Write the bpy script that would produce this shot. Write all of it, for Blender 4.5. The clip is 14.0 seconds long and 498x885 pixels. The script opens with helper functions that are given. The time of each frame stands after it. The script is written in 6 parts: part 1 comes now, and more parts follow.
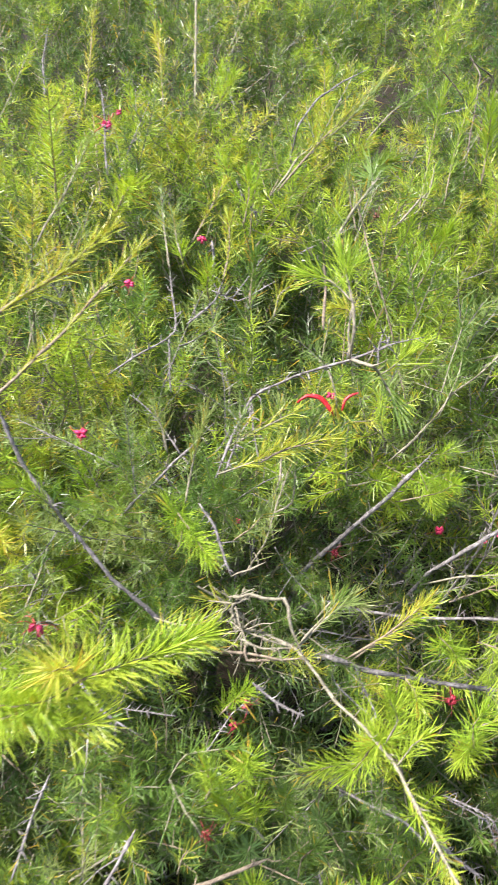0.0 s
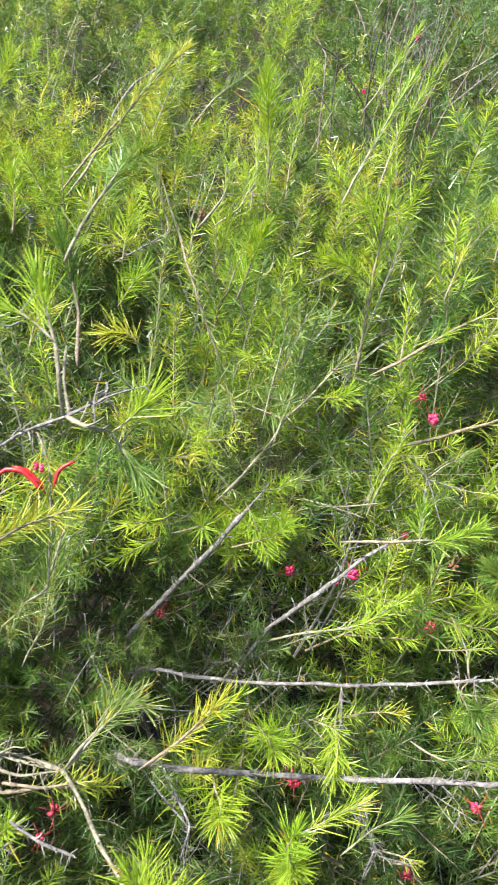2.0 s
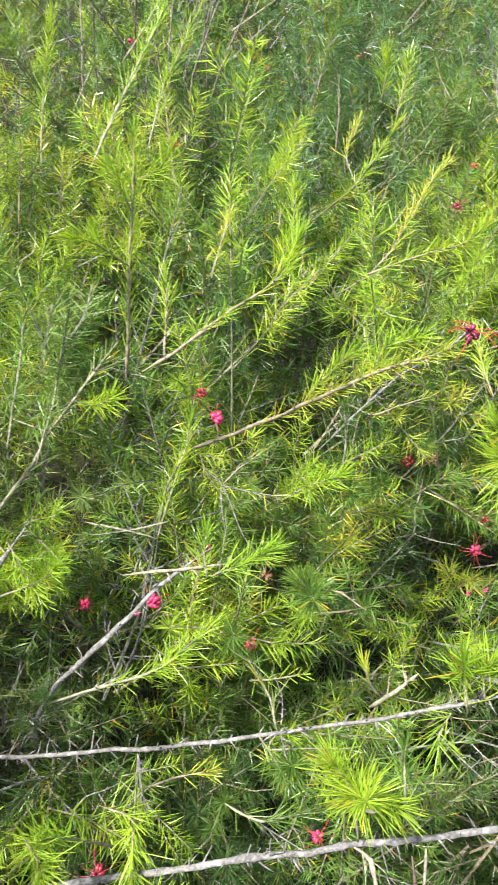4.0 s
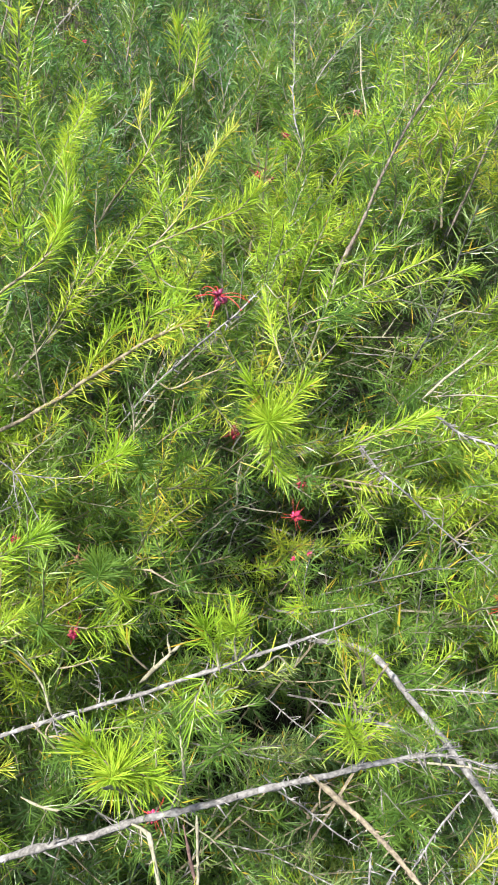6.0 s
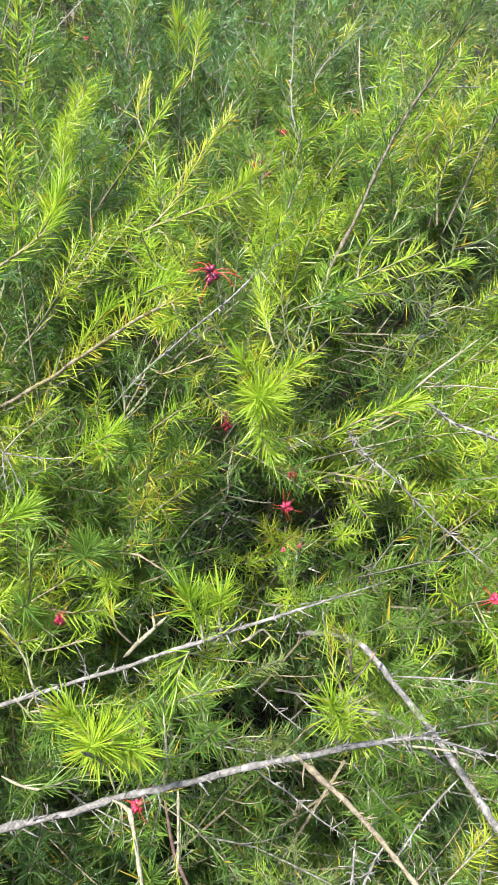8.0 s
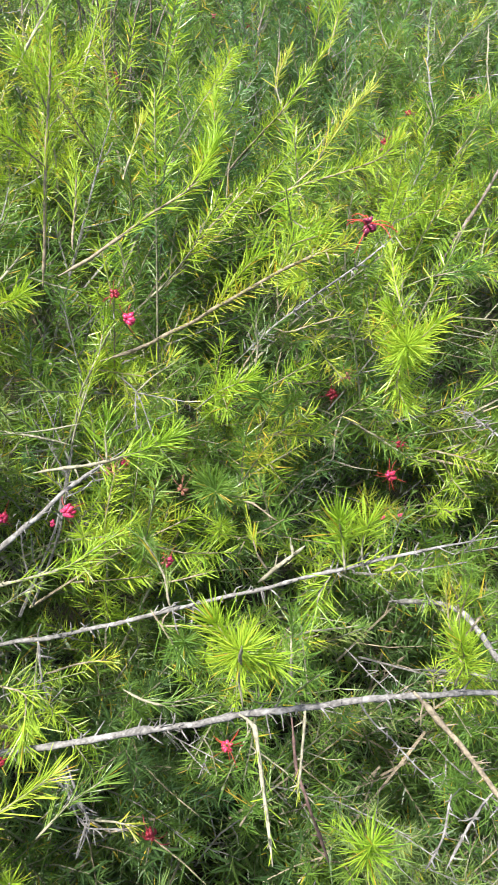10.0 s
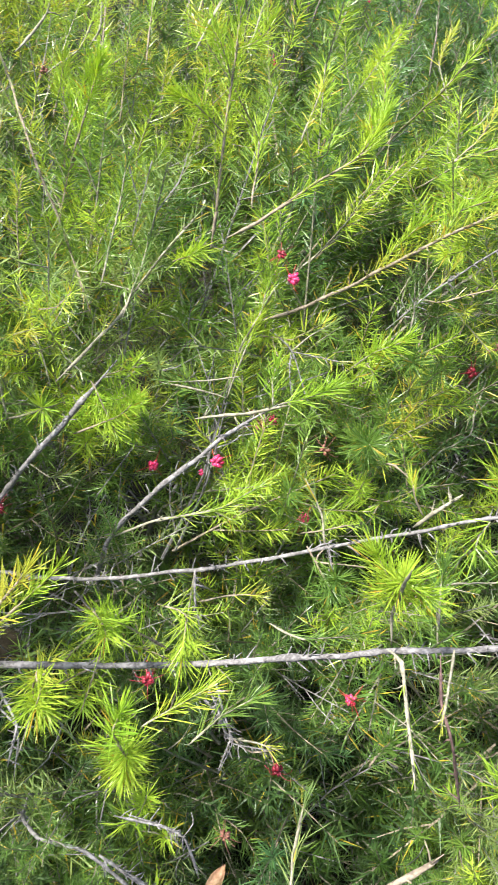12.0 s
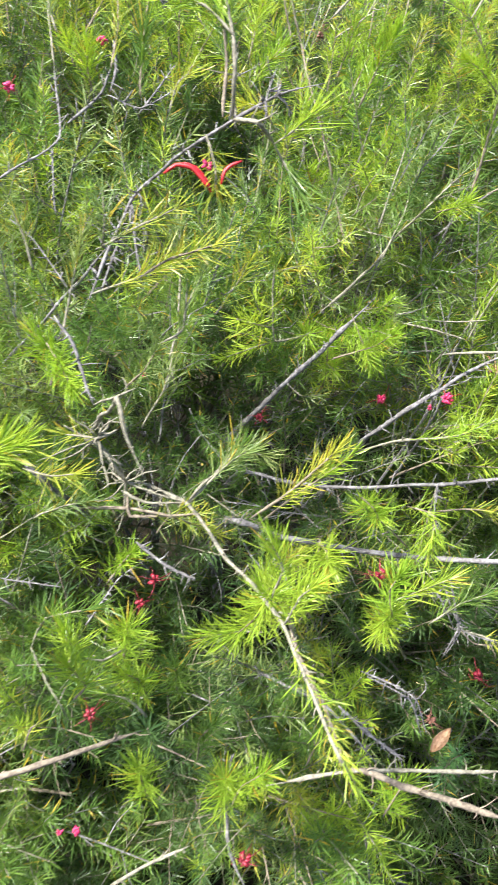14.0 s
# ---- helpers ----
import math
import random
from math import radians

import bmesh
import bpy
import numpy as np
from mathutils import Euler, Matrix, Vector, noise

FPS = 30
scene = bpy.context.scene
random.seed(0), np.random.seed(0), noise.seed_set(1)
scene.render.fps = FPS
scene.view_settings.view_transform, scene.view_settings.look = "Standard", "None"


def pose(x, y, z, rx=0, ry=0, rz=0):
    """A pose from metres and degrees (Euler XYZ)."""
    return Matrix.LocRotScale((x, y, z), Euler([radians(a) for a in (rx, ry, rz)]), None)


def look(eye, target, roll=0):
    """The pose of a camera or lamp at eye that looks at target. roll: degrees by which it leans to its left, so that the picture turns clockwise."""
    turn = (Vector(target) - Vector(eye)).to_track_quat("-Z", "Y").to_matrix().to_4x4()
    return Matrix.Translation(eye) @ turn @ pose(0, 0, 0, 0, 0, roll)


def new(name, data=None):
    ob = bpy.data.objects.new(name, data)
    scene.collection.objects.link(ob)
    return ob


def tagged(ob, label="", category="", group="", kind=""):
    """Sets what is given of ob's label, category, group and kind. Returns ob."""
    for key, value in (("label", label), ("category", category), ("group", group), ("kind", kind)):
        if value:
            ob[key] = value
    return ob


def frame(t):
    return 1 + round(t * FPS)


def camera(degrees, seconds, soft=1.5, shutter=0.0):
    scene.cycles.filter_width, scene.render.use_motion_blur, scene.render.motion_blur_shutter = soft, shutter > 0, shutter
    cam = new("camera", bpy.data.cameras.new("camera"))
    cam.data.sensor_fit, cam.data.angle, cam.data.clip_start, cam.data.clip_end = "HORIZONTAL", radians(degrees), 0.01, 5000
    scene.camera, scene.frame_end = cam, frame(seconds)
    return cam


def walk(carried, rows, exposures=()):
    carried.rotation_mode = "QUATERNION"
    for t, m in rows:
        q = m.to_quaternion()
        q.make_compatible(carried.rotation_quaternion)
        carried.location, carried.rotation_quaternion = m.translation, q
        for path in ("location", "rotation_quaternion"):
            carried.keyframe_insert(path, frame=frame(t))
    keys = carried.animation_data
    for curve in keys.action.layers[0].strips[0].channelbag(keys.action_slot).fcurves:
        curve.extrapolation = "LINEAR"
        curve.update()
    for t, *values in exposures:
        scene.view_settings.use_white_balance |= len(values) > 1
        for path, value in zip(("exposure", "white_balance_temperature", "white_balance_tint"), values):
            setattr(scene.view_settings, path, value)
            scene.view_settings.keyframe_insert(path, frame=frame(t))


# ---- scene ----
# ---- camera ----
cam = camera(37.2, 14.0, soft=1.5, shutter=0.3)
EXPOSURES = [(0.0, 1.43, 6500, 23), (1.5, 1.46, 6500, 17), (3.5, 1.45, 6500, 14), (7.0, 1.37, 6500, 11), (10.5, 1.42, 6450, 13), (12.5, 1.53, 6300, 16), (14.0, 1.52, 6200, 17)]
PATH = [
    (0, (0.047, -0.053, 1.435), (-0.064, 1.629, 0.359), -1.8),
    (0.5, (0.101, 0.017, 1.408), (0.038, 1.7, 0.329), -2.0),
    (1, (0.138, 0.054, 1.404), (0.115, 1.738, 0.324), -2.0),
    (1.5, (0.148, 0.071, 1.387), (0.173, 1.751, 0.301), -1.8),
    (2, (0.177, 0.087, 1.399), (0.256, 1.762, 0.308), -1.8),
    (2.5, (0.196, 0.115, 1.395), (0.35, 1.783, 0.302), -1.7),
    (3, (0.229, 0.148, 1.383), (0.48, 1.789, 0.267), -1.7),
    (3.5, (0.251, 0.174, 1.372), (0.609, 1.783, 0.239), -1.1),
    (4, (0.269, 0.194, 1.357), (0.727, 1.76, 0.201), -0.6),
    (4.2, (0.28, 0.197, 1.352), (0.776, 1.745, 0.188), -0.4),
    (6.3, (0.375, 0.154, 1.341), (1.057, 1.609, 0.151), -0.4),
    (6.5, (0.376, 0.152, 1.337), (1.067, 1.606, 0.151), -0.4),
    (7, (0.379, 0.149, 1.334), (1.083, 1.603, 0.155), 0.1),
    (7.2, (0.378, 0.148, 1.333), (1.085, 1.604, 0.158), 0.3),
    (9.3, (0.329, 0.135, 1.309), (0.94, 1.643, 0.146), 2.6),
    (9.5, (0.319, 0.132, 1.308), (0.916, 1.644, 0.142), 2.8),
    (10, (0.297, 0.13, 1.302), (0.847, 1.654, 0.13), 2.8),
    (10.5, (0.281, 0.127, 1.301), (0.776, 1.667, 0.124), 2.5),
    (11, (0.257, 0.115, 1.287), (0.697, 1.67, 0.109), 2.2),
    (11.5, (0.248, 0.106, 1.292), (0.62, 1.674, 0.108), 1.7),
    (12, (0.24, 0.096, 1.29), (0.532, 1.678, 0.102), 1.2),
    (12.5, (0.21, 0.088, 1.289), (0.422, 1.677, 0.093), 1.1),
    (13, (0.177, 0.065, 1.293), (0.304, 1.653, 0.083), 1.0),
    (13.5, (0.15, 0.033, 1.297), (0.191, 1.614, 0.073), 0.8),
    (14, (0.115, -0.003, 1.31), (0.06, 1.557, 0.06), -0.4),
]
walk(cam, [(t, look(eye, target, roll)) for t, eye, target, roll in PATH], EXPOSURES)

SKY_STRENGTH, SUN_STRENGTH, SUN_SOFT = 0.103, 4.9, 3.0
FRONT_TUFTS, INNER_TUFTS, REAR_TUFTS = 530, 240, 520
# ---- light ----
SUN_ELEV, SUN_AZ = 62.0, 246.0  # degrees; azimuth clockwise from +y
world = bpy.data.worlds.new("sky")
scene.world = world
world.use_nodes = True
wn = world.node_tree.nodes
sky = wn.new("ShaderNodeTexSky")
sky.sky_type, sky.sun_disc = "NISHITA", False
sky.sun_elevation, sky.sun_rotation = radians(SUN_ELEV), radians(SUN_AZ)
sky.air_density, sky.dust_density = 1.0, 2.5
wn["Background"].inputs["Strength"].default_value = SKY_STRENGTH
world.node_tree.links.new(sky.outputs[0], wn["Background"].inputs["Color"])
sun = new("sun", bpy.data.lights.new("sun", "SUN"))
sun.data.energy, sun.data.angle, sun.data.color = SUN_STRENGTH, radians(SUN_SOFT), (1.0, 0.95, 0.86)
to_sun = Vector((math.sin(radians(SUN_AZ)) * math.cos(radians(SUN_ELEV)), math.cos(radians(SUN_AZ)) * math.cos(radians(SUN_ELEV)), math.sin(radians(SUN_ELEV))))
sun.matrix_world = look(to_sun * 20, (0, 0, 0))


# ---- materials ----
def material(name):
    m = bpy.data.materials.new(name)
    m.use_nodes = True
    return m, m.node_tree.nodes, m.node_tree.links


def ramp(nodes, stops):
    r = nodes.new("ShaderNodeValToRGB")
    e = r.color_ramp.elements
    while len(e) < len(stops):
        e.new(0.5)
    for el, (p, c) in zip(e, stops):
        el.position, el.color = p, (*c, 1)
    return r


def needle_material(name, low, mid, high, dry=0.03, thin=0.38):
    """Narrow leaves: colour varies leaf by leaf and patch by patch; light shows through them."""
    m, n, l = material(name)
    bsdf = n["Principled BSDF"]
    geo = n.new("ShaderNodeNewGeometry")
    big = n.new("ShaderNodeTexNoise")
    big.inputs["Scale"].default_value, big.inputs["Detail"].default_value = 11.0, 3.0
    l.new(geo.outputs["Position"], big.inputs["Vector"])
    mix = n.new("ShaderNodeMath")
    mix.operation = "MULTIPLY_ADD"
    l.new(geo.outputs["Random Per Island"], mix.inputs[0])
    mix.inputs[1].default_value = 0.45
    sub = n.new("ShaderNodeMath")
    sub.operation = "MULTIPLY_ADD"
    l.new(big.outputs["Fac"], sub.inputs[0])
    sub.inputs[1].default_value, sub.inputs[2].default_value = 1.5, -0.48
    l.new(sub.outputs[0], mix.inputs[2])
    col = ramp(n, [(0.0, low), (0.45, mid), (1.0, high)])
    l.new(mix.outputs[0], col.inputs[0])
    # a few leaves have gone yellow or brown
    old = ramp(n, [(0.0, (0.42, 0.30, 0.04)), (dry, (0.5, 0.42, 0.05)), (dry + 0.004, (0, 0, 0)), (1.0, (0, 0, 0))])
    pick = n.new("ShaderNodeMath")
    pick.operation = "LESS_THAN"
    l.new(geo.outputs["Random Per Island"], pick.inputs[0])
    pick.inputs[1].default_value = dry
    l.new(geo.outputs["Random Per Island"], old.inputs[0])
    both = n.new("ShaderNodeMix")
    both.data_type = "RGBA"
    l.new(pick.outputs[0], both.inputs["Factor"])
    l.new(col.outputs[0], both.inputs["A"])
    l.new(old.outputs[0], both.inputs["B"])
    l.new(both.outputs["Result"], bsdf.inputs["Base Color"])
    bsdf.inputs["Roughness"].default_value = 0.34
    bsdf.inputs["Specular IOR Level"].default_value = 0.5
    trans = n.new("ShaderNodeBsdfTranslucent")
    warm = n.new("ShaderNodeMix")
    warm.data_type, warm.blend_type = "RGBA", "MULTIPLY"
    warm.inputs["Factor"].default_value = 1.0
    l.new(both.outputs["Result"], warm.inputs["A"])
    warm.inputs["B"].default_value = (1.5, 1.35, 0.6, 1)
    l.new(warm.outputs["Result"], trans.inputs["Color"])
    out = n.new("ShaderNodeMixShader")
    out.inputs[0].default_value = thin
    l.new(bsdf.outputs[0], out.inputs[1])
    l.new(trans.outputs[0], out.inputs[2])
    l.new(out.outputs[0], n["Material Output"].inputs["Surface"])
    return m


def bark_material(name, dark, light, lichen=None, scale=160.0):
    m, n, l = material(name)
    bsdf = n["Principled BSDF"]
    geo = n.new("ShaderNodeNewGeometry")
    fine = n.new("ShaderNodeTexNoise")
    fine.inputs["Scale"].default_value, fine.inputs["Detail"].default_value = scale * 3, 4.0
    wide = n.new("ShaderNodeTexNoise")
    wide.inputs["Scale"].default_value, wide.inputs["Detail"].default_value = scale * 0.9, 4.0
    for t in (fine, wide):
        l.new(geo.outputs["Position"], t.inputs["Vector"])
    col = ramp(n, [(0.34, dark), (0.66, light)])
    spots = n.new("ShaderNodeMath")
    spots.operation = "MULTIPLY_ADD"
    l.new(wide.outputs["Fac"], spots.inputs[0])
    spots.inputs[1].default_value = 0.7
    half = n.new("ShaderNodeMath")
    half.operation = "MULTIPLY_ADD"
    l.new(fine.outputs["Fac"], half.inputs[0])
    half.inputs[1].default_value, half.inputs[2].default_value = 0.8, -0.25
    l.new(half.outputs[0], spots.inputs[2])
    l.new(spots.outputs[0], col.inputs[0])
    last = col.outputs[0]
    if lichen:
        patch = ramp(n, [(0.55, (0, 0, 0)), (0.63, (1, 1, 1))])
        l.new(wide.outputs["Fac"], patch.inputs[0])
        mix = n.new("ShaderNodeMix")
        mix.data_type = "RGBA"
        l.new(patch.outputs[0], mix.inputs["Factor"])
        l.new(last, mix.inputs["A"])
        mix.inputs["B"].default_value = (*lichen, 1)
        last = mix.outputs["Result"]
    l.new(last, bsdf.inputs["Base Color"])
    bsdf.inputs["Roughness"].default_value = 0.85
    bump = n.new("ShaderNodeBump")
    bump.inputs["Strength"].default_value, bump.inputs["Distance"].default_value = 0.8, 0.0007
    l.new(fine.outputs["Fac"], bump.inputs["Height"])
    l.new(bump.outputs[0], bsdf.inputs["Normal"])
    return m


def petal_material(name, a, b, rough=0.4):
    m, n, l = material(name)
    bsdf = n["Principled BSDF"]
    geo = n.new("ShaderNodeNewGeometry")
    tex = n.new("ShaderNodeTexNoise")
    tex.inputs["Scale"].default_value, tex.inputs["Detail"].default_value = 350.0, 3.0
    l.new(geo.outputs["Position"], tex.inputs["Vector"])
    col = ramp(n, [(0.35, a), (0.65, b)])
    l.new(tex.outputs["Fac"], col.inputs[0])
    l.new(col.outputs[0], bsdf.inputs["Base Color"])
    bsdf.inputs["Roughness"].default_value = rough
    bsdf.inputs["Subsurface Weight"].default_value = 0.15
    bsdf.inputs["Subsurface Radius"].default_value = (0.004, 0.001, 0.001)
    return m


NEEDLE = {
    "fresh": needle_material("young_leaf", (0.145, 0.30, 0.024), (0.275, 0.43, 0.036), (0.44, 0.54, 0.06), 0.03),
    "mid": needle_material("leaf", (0.048, 0.12, 0.03), (0.11, 0.215, 0.037), (0.21, 0.32, 0.052), 0.035),
    "dull": needle_material("grey_green_leaf", (0.10, 0.19, 0.065), (0.185, 0.28, 0.085), (0.31, 0.37, 0.12), 0.05),
    # old leaves, darkened further to add shade to the shrubs' inside
    "dark": needle_material("old_and_shaded_leaf", (0.032, 0.078, 0.027), (0.062, 0.125, 0.035), (0.105, 0.18, 0.042), 0.02),
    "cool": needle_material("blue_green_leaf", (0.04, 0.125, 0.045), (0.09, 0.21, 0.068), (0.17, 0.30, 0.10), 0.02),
    "yellow": needle_material("yellowing_leaf", (0.25, 0.36, 0.04), (0.36, 0.44, 0.05), (0.50, 0.50, 0.08), 0.10),
}
BARK = {
    "grey": bark_material("grey_bark", (0.08, 0.077, 0.074), (0.20, 0.196, 0.188), (0.245, 0.242, 0.235)),
    "lichen": bark_material("lichened_bark", (0.095, 0.091, 0.087), (0.22, 0.215, 0.206), (0.28, 0.277, 0.266)),
    "pale": bark_material("pale_twig_bark", (0.13, 0.125, 0.085), (0.30, 0.288, 0.205)),
    "tan": bark_material("tan_twig_bark", (0.12, 0.098, 0.07), (0.29, 0.25, 0.17)),
    "red": bark_material("reddish_twig_bark", (0.055, 0.032, 0.028), (0.15, 0.095, 0.08)),
    "dark": bark_material("dark_twig_bark", (0.07, 0.05, 0.04), (0.22, 0.19, 0.16)),
}
PETAL = {
    "pink": petal_material("pink_red_petal", (0.42, 0.014, 0.07), (0.66, 0.06, 0.17)),
    "red": petal_material("red_style", (0.30, 0.025, 0.02), (0.46, 0.06, 0.035)),
    "vivid": petal_material("bright_red_style", (0.30, 0.010, 0.014), (0.46, 0.02, 0.022)),
    # fading petals; also colours shade onto flowers low among the needles
    "dark": petal_material("dark_red_petal", (0.15, 0.010, 0.018), (0.32, 0.025, 0.045)),
    "plum": petal_material("plum_petal", (0.09, 0.012, 0.035), (0.24, 0.025, 0.08)),
    "dry": petal_material("dried_petal", (0.11, 0.045, 0.03), (0.24, 0.11, 0.07), 0.8),
}
DEAD_LEAF = petal_material("dead_leaf_brown", (0.30, 0.17, 0.08), (0.50, 0.32, 0.18), 0.7)


# ---- mesh makers ----
def mesh_of(name, verts, tris, mats, which=None, smooth=False):
    """A mesh of triangles from arrays."""
    me = bpy.data.meshes.new(name)
    verts, tris = np.asarray(verts, np.float32), np.asarray(tris, np.int32)
    me.vertices.add(len(verts))
    me.vertices.foreach_set("co", verts.ravel())
    me.loops.add(tris.size)
    me.loops.foreach_set("vertex_index", tris.ravel())
    me.polygons.add(len(tris))
    me.polygons.foreach_set("loop_start", np.arange(0, tris.size, 3, dtype=np.int32))
    if which is not None:
        me.polygons.foreach_set("material_index", np.asarray(which, np.int32))
    me.polygons.foreach_set("use_smooth", np.full(len(tris), smooth))
    for m in mats:
        me.materials.append(m)
    me.update(calc_edges=True)
    me.validate()
    return me


def smooth_line(points, step):
    """A rounded line through the points, resampled about every step metres."""
    p = np.array(points, float)
    p = np.vstack([2 * p[0] - p[1], p, 2 * p[-1] - p[-2]])
    out = []
    for i in range(1, len(p) - 2):
        a, b, c, d = p[i - 1:i + 3]
        k = max(2, int(np.linalg.norm(c - b) / step))
        for t in np.arange(k) / k:
            bow = 0.5 * (2 * b + (c - a) * t + (2 * a - 5 * b + 4 * c - d) * t * t + (3 * b - a - 3 * c + d) * t ** 3)
            out.append(0.55 * bow + 0.45 * (b + (c - b) * t))
    out.append(p[-2])
    return np.array(out)


def axes(d):
    d = d / (np.linalg.norm(d, axis=-1, keepdims=True) + 1e-9)
    h = np.where(np.abs(d[..., 2:3]) < 0.9, np.array([0, 0, 1.0]), np.array([1.0, 0, 0]))
    u = np.cross(d, h)
    u /= np.linalg.norm(u, axis=-1, keepdims=True) + 1e-9
    return d, u, np.cross(d, u)


def tube(line, radii, sides=6):
    """A closed tube along a line, as verts and triangles."""
    n = len(line)
    tang = np.gradient(line, axis=0)
    d, u, v = axes(tang)
    for i in range(1, n):  # keep the rings from twisting
        u[i] = u[i - 1] - d[i] * np.dot(u[i - 1], d[i])
        u[i] /= np.linalg.norm(u[i]) + 1e-9
        v[i] = np.cross(d[i], u[i])
    ang = np.arange(sides) * 2 * np.pi / sides
    ring = np.cos(ang)[None, :, None] * u[:, None] + np.sin(ang)[None, :, None] * v[:, None]
    verts = (line[:, None] + ring * np.asarray(radii).reshape(n, -1, 1)).reshape(-1, 3)
    i, j = np.meshgrid(np.arange(n - 1), np.arange(sides), indexing="ij")
    a, b = i * sides + j, i * sides + (j + 1) % sides
    tris = np.vstack([np.stack([a, b, a + sides], -1).reshape(-1, 3), np.stack([b, b + sides, a + sides], -1).reshape(-1, 3)])
    verts = np.vstack([verts, line[:1], line[-1:]])
    k = np.arange(sides)
    tris = np.vstack([tris, np.stack([np.full(sides, n * sides), (k + 1) % sides, k], -1),
                      np.stack([np.full(sides, n * sides + 1), (n - 1) * sides + k, (n - 1) * sides + (k + 1) % sides], -1)])
    return verts, tris


def joined(pieces):
    verts, tris, base = [], [], 0
    for v, t in pieces:
        verts.append(v)
        tris.append(t + base)
        base += len(v)
    return np.vstack(verts), np.vstack(tris)


rng = np.random.default_rng(7)


def needles(base, way, length, width, shape=0):
    """Narrow pointed leaves from their feet, directions and lengths. shape 0: keeled blade, 2: slim blade of two faces, 3: blade of one face."""
    d, u, v = axes(way)
    n = len(base)
    turn = rng.uniform(0, 2 * np.pi, n)[:, None]
    a, b = u * np.cos(turn) + v * np.sin(turn), v * np.cos(turn) - u * np.sin(turn)
    L, W = length[:, None], width[:, None]
    bend = (b * rng.normal(0, 0.04, (n, 1)) + np.array([0, 0, 1.0]) * rng.normal(0.01, 0.03, (n, 1))) * L
    tip = base + d * L + bend
    mid = base + d * L * 0.74 + bend * 0.5
    if shape == 0:
        verts = np.stack([base + a * W * 0.8, base - a * W * 0.8, mid + a * W, mid - a * W, mid + b * W * 0.8, tip], 1)
        one = np.array([[0, 4, 2], [0, 1, 4], [1, 3, 4], [2, 4, 5], [4, 3, 5]])
    elif shape == 2:
        mid = base + d * L * 0.33 + bend * 0.2
        verts = np.stack([base, mid + a * W * 1.15 + b * W * 0.3, tip, mid - a * W * 1.15 + b * W * 0.3], 1)
        one = np.array([[0, 1, 2], [0, 2, 3]])
    else:
        verts = np.stack([base + a * W, base - a * W, tip], 1)
        one = np.array([[0, 1, 2]])
    k = verts.shape[1]
    return verts.reshape(-1, 3), (one[None] + np.arange(n)[:, None, None] * k).reshape(-1, 3)


def leaves_along(line, f0, f1, per_cm, length, spread, shape=0, width=0.00040):
    """Leaves in a spiral round a stem, forward-pointing, crowded and closer at its tip."""
    seg = np.linalg.norm(np.diff(line, axis=0), axis=1)
    s = np.concatenate([[0], np.cumsum(seg)])
    total = s[-1]
    n = max(3, int(total * (f1 - f0) * 100 * per_cm))
    f = f0 + (f1 - f0) * np.sort(rng.uniform(0, 1, n) ** 0.68)
    at = f * total
    base = np.stack([np.interp(at, s, line[:, i]) for i in range(3)], 1)
    tang = np.gradient(line, axis=0)
    d = np.stack([np.interp(at, s, tang[:, i]) for i in range(3)], 1)
    d, u, v = axes(d)
    ang = np.arange(n) * 2.4 + rng.normal(0, 0.5, n)
    out = u * np.cos(ang)[:, None] + v * np.sin(ang)[:, None]
    near_tip = np.clip((f - 0.75) / 0.25, 0, 1) if f1 > 0.97 else np.zeros(n)
    a = np.radians(np.clip(spread + rng.normal(0, 16 if shape == 0 else 10, n) - (18 if shape == 0 else 6) * near_tip, 6, 88))[:, None]
    way = d * np.cos(a) + out * np.sin(a)
    way[:, 2] += 0.08
    size = length * rng.uniform(0.5 if shape == 0 else 0.6, 1.13, n) * (1 - 0.25 * near_tip)
    return needles(base, way, size, width * rng.uniform(0.8, 1.2, n), shape)


# ---- ground ----
def ground():
    m, n, l = material("soil")
    bsdf = n["Principled BSDF"]
    tex = n.new("ShaderNodeTexNoise")
    tex.inputs["Scale"].default_value, tex.inputs["Detail"].default_value = 14.0, 8.0
    geo = n.new("ShaderNodeNewGeometry")
    l.new(geo.outputs["Position"], tex.inputs["Vector"])
    # humus brown taken near black, so shade under the leaves is in the colour
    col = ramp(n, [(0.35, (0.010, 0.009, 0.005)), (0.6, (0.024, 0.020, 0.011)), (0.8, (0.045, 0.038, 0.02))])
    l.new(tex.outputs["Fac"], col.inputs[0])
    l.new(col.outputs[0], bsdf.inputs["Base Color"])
    bsdf.inputs["Roughness"].default_value, bsdf.inputs["Specular IOR Level"].default_value = 0.95, 0.12
    bump = n.new("ShaderNodeBump")
    bump.inputs["Strength"].default_value, bump.inputs["Distance"].default_value = 0.8, 0.02
    l.new(tex.outputs["Fac"], bump.inputs["Height"])
    l.new(bump.outputs[0], bsdf.inputs["Normal"])
    bm = bmesh.new()
    bmesh.ops.create_grid(bm, x_segments=60, y_segments=60, size=1)
    for v in bm.verts:  # finer near the shrubs, out to the horizon
        x, y = v.co.x, v.co.y
        v.co.x, v.co.y = 3 * x + 900 * x ** 7, 3 * y + 900 * y ** 7
        v.co.z = 0.03 * noise.noise((v.co.x * 1.5, v.co.y * 1.5, 0)) if abs(x) < 0.7 and abs(y) < 0.7 else 0
    me = bpy.data.meshes.new("ground")
    bm.to_mesh(me)
    bm.free()
    me.materials.append(m)
    tagged(new("ground", me), "bare brown soil darkened for the shade under the shrubs", "ground", kind="structure")


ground()

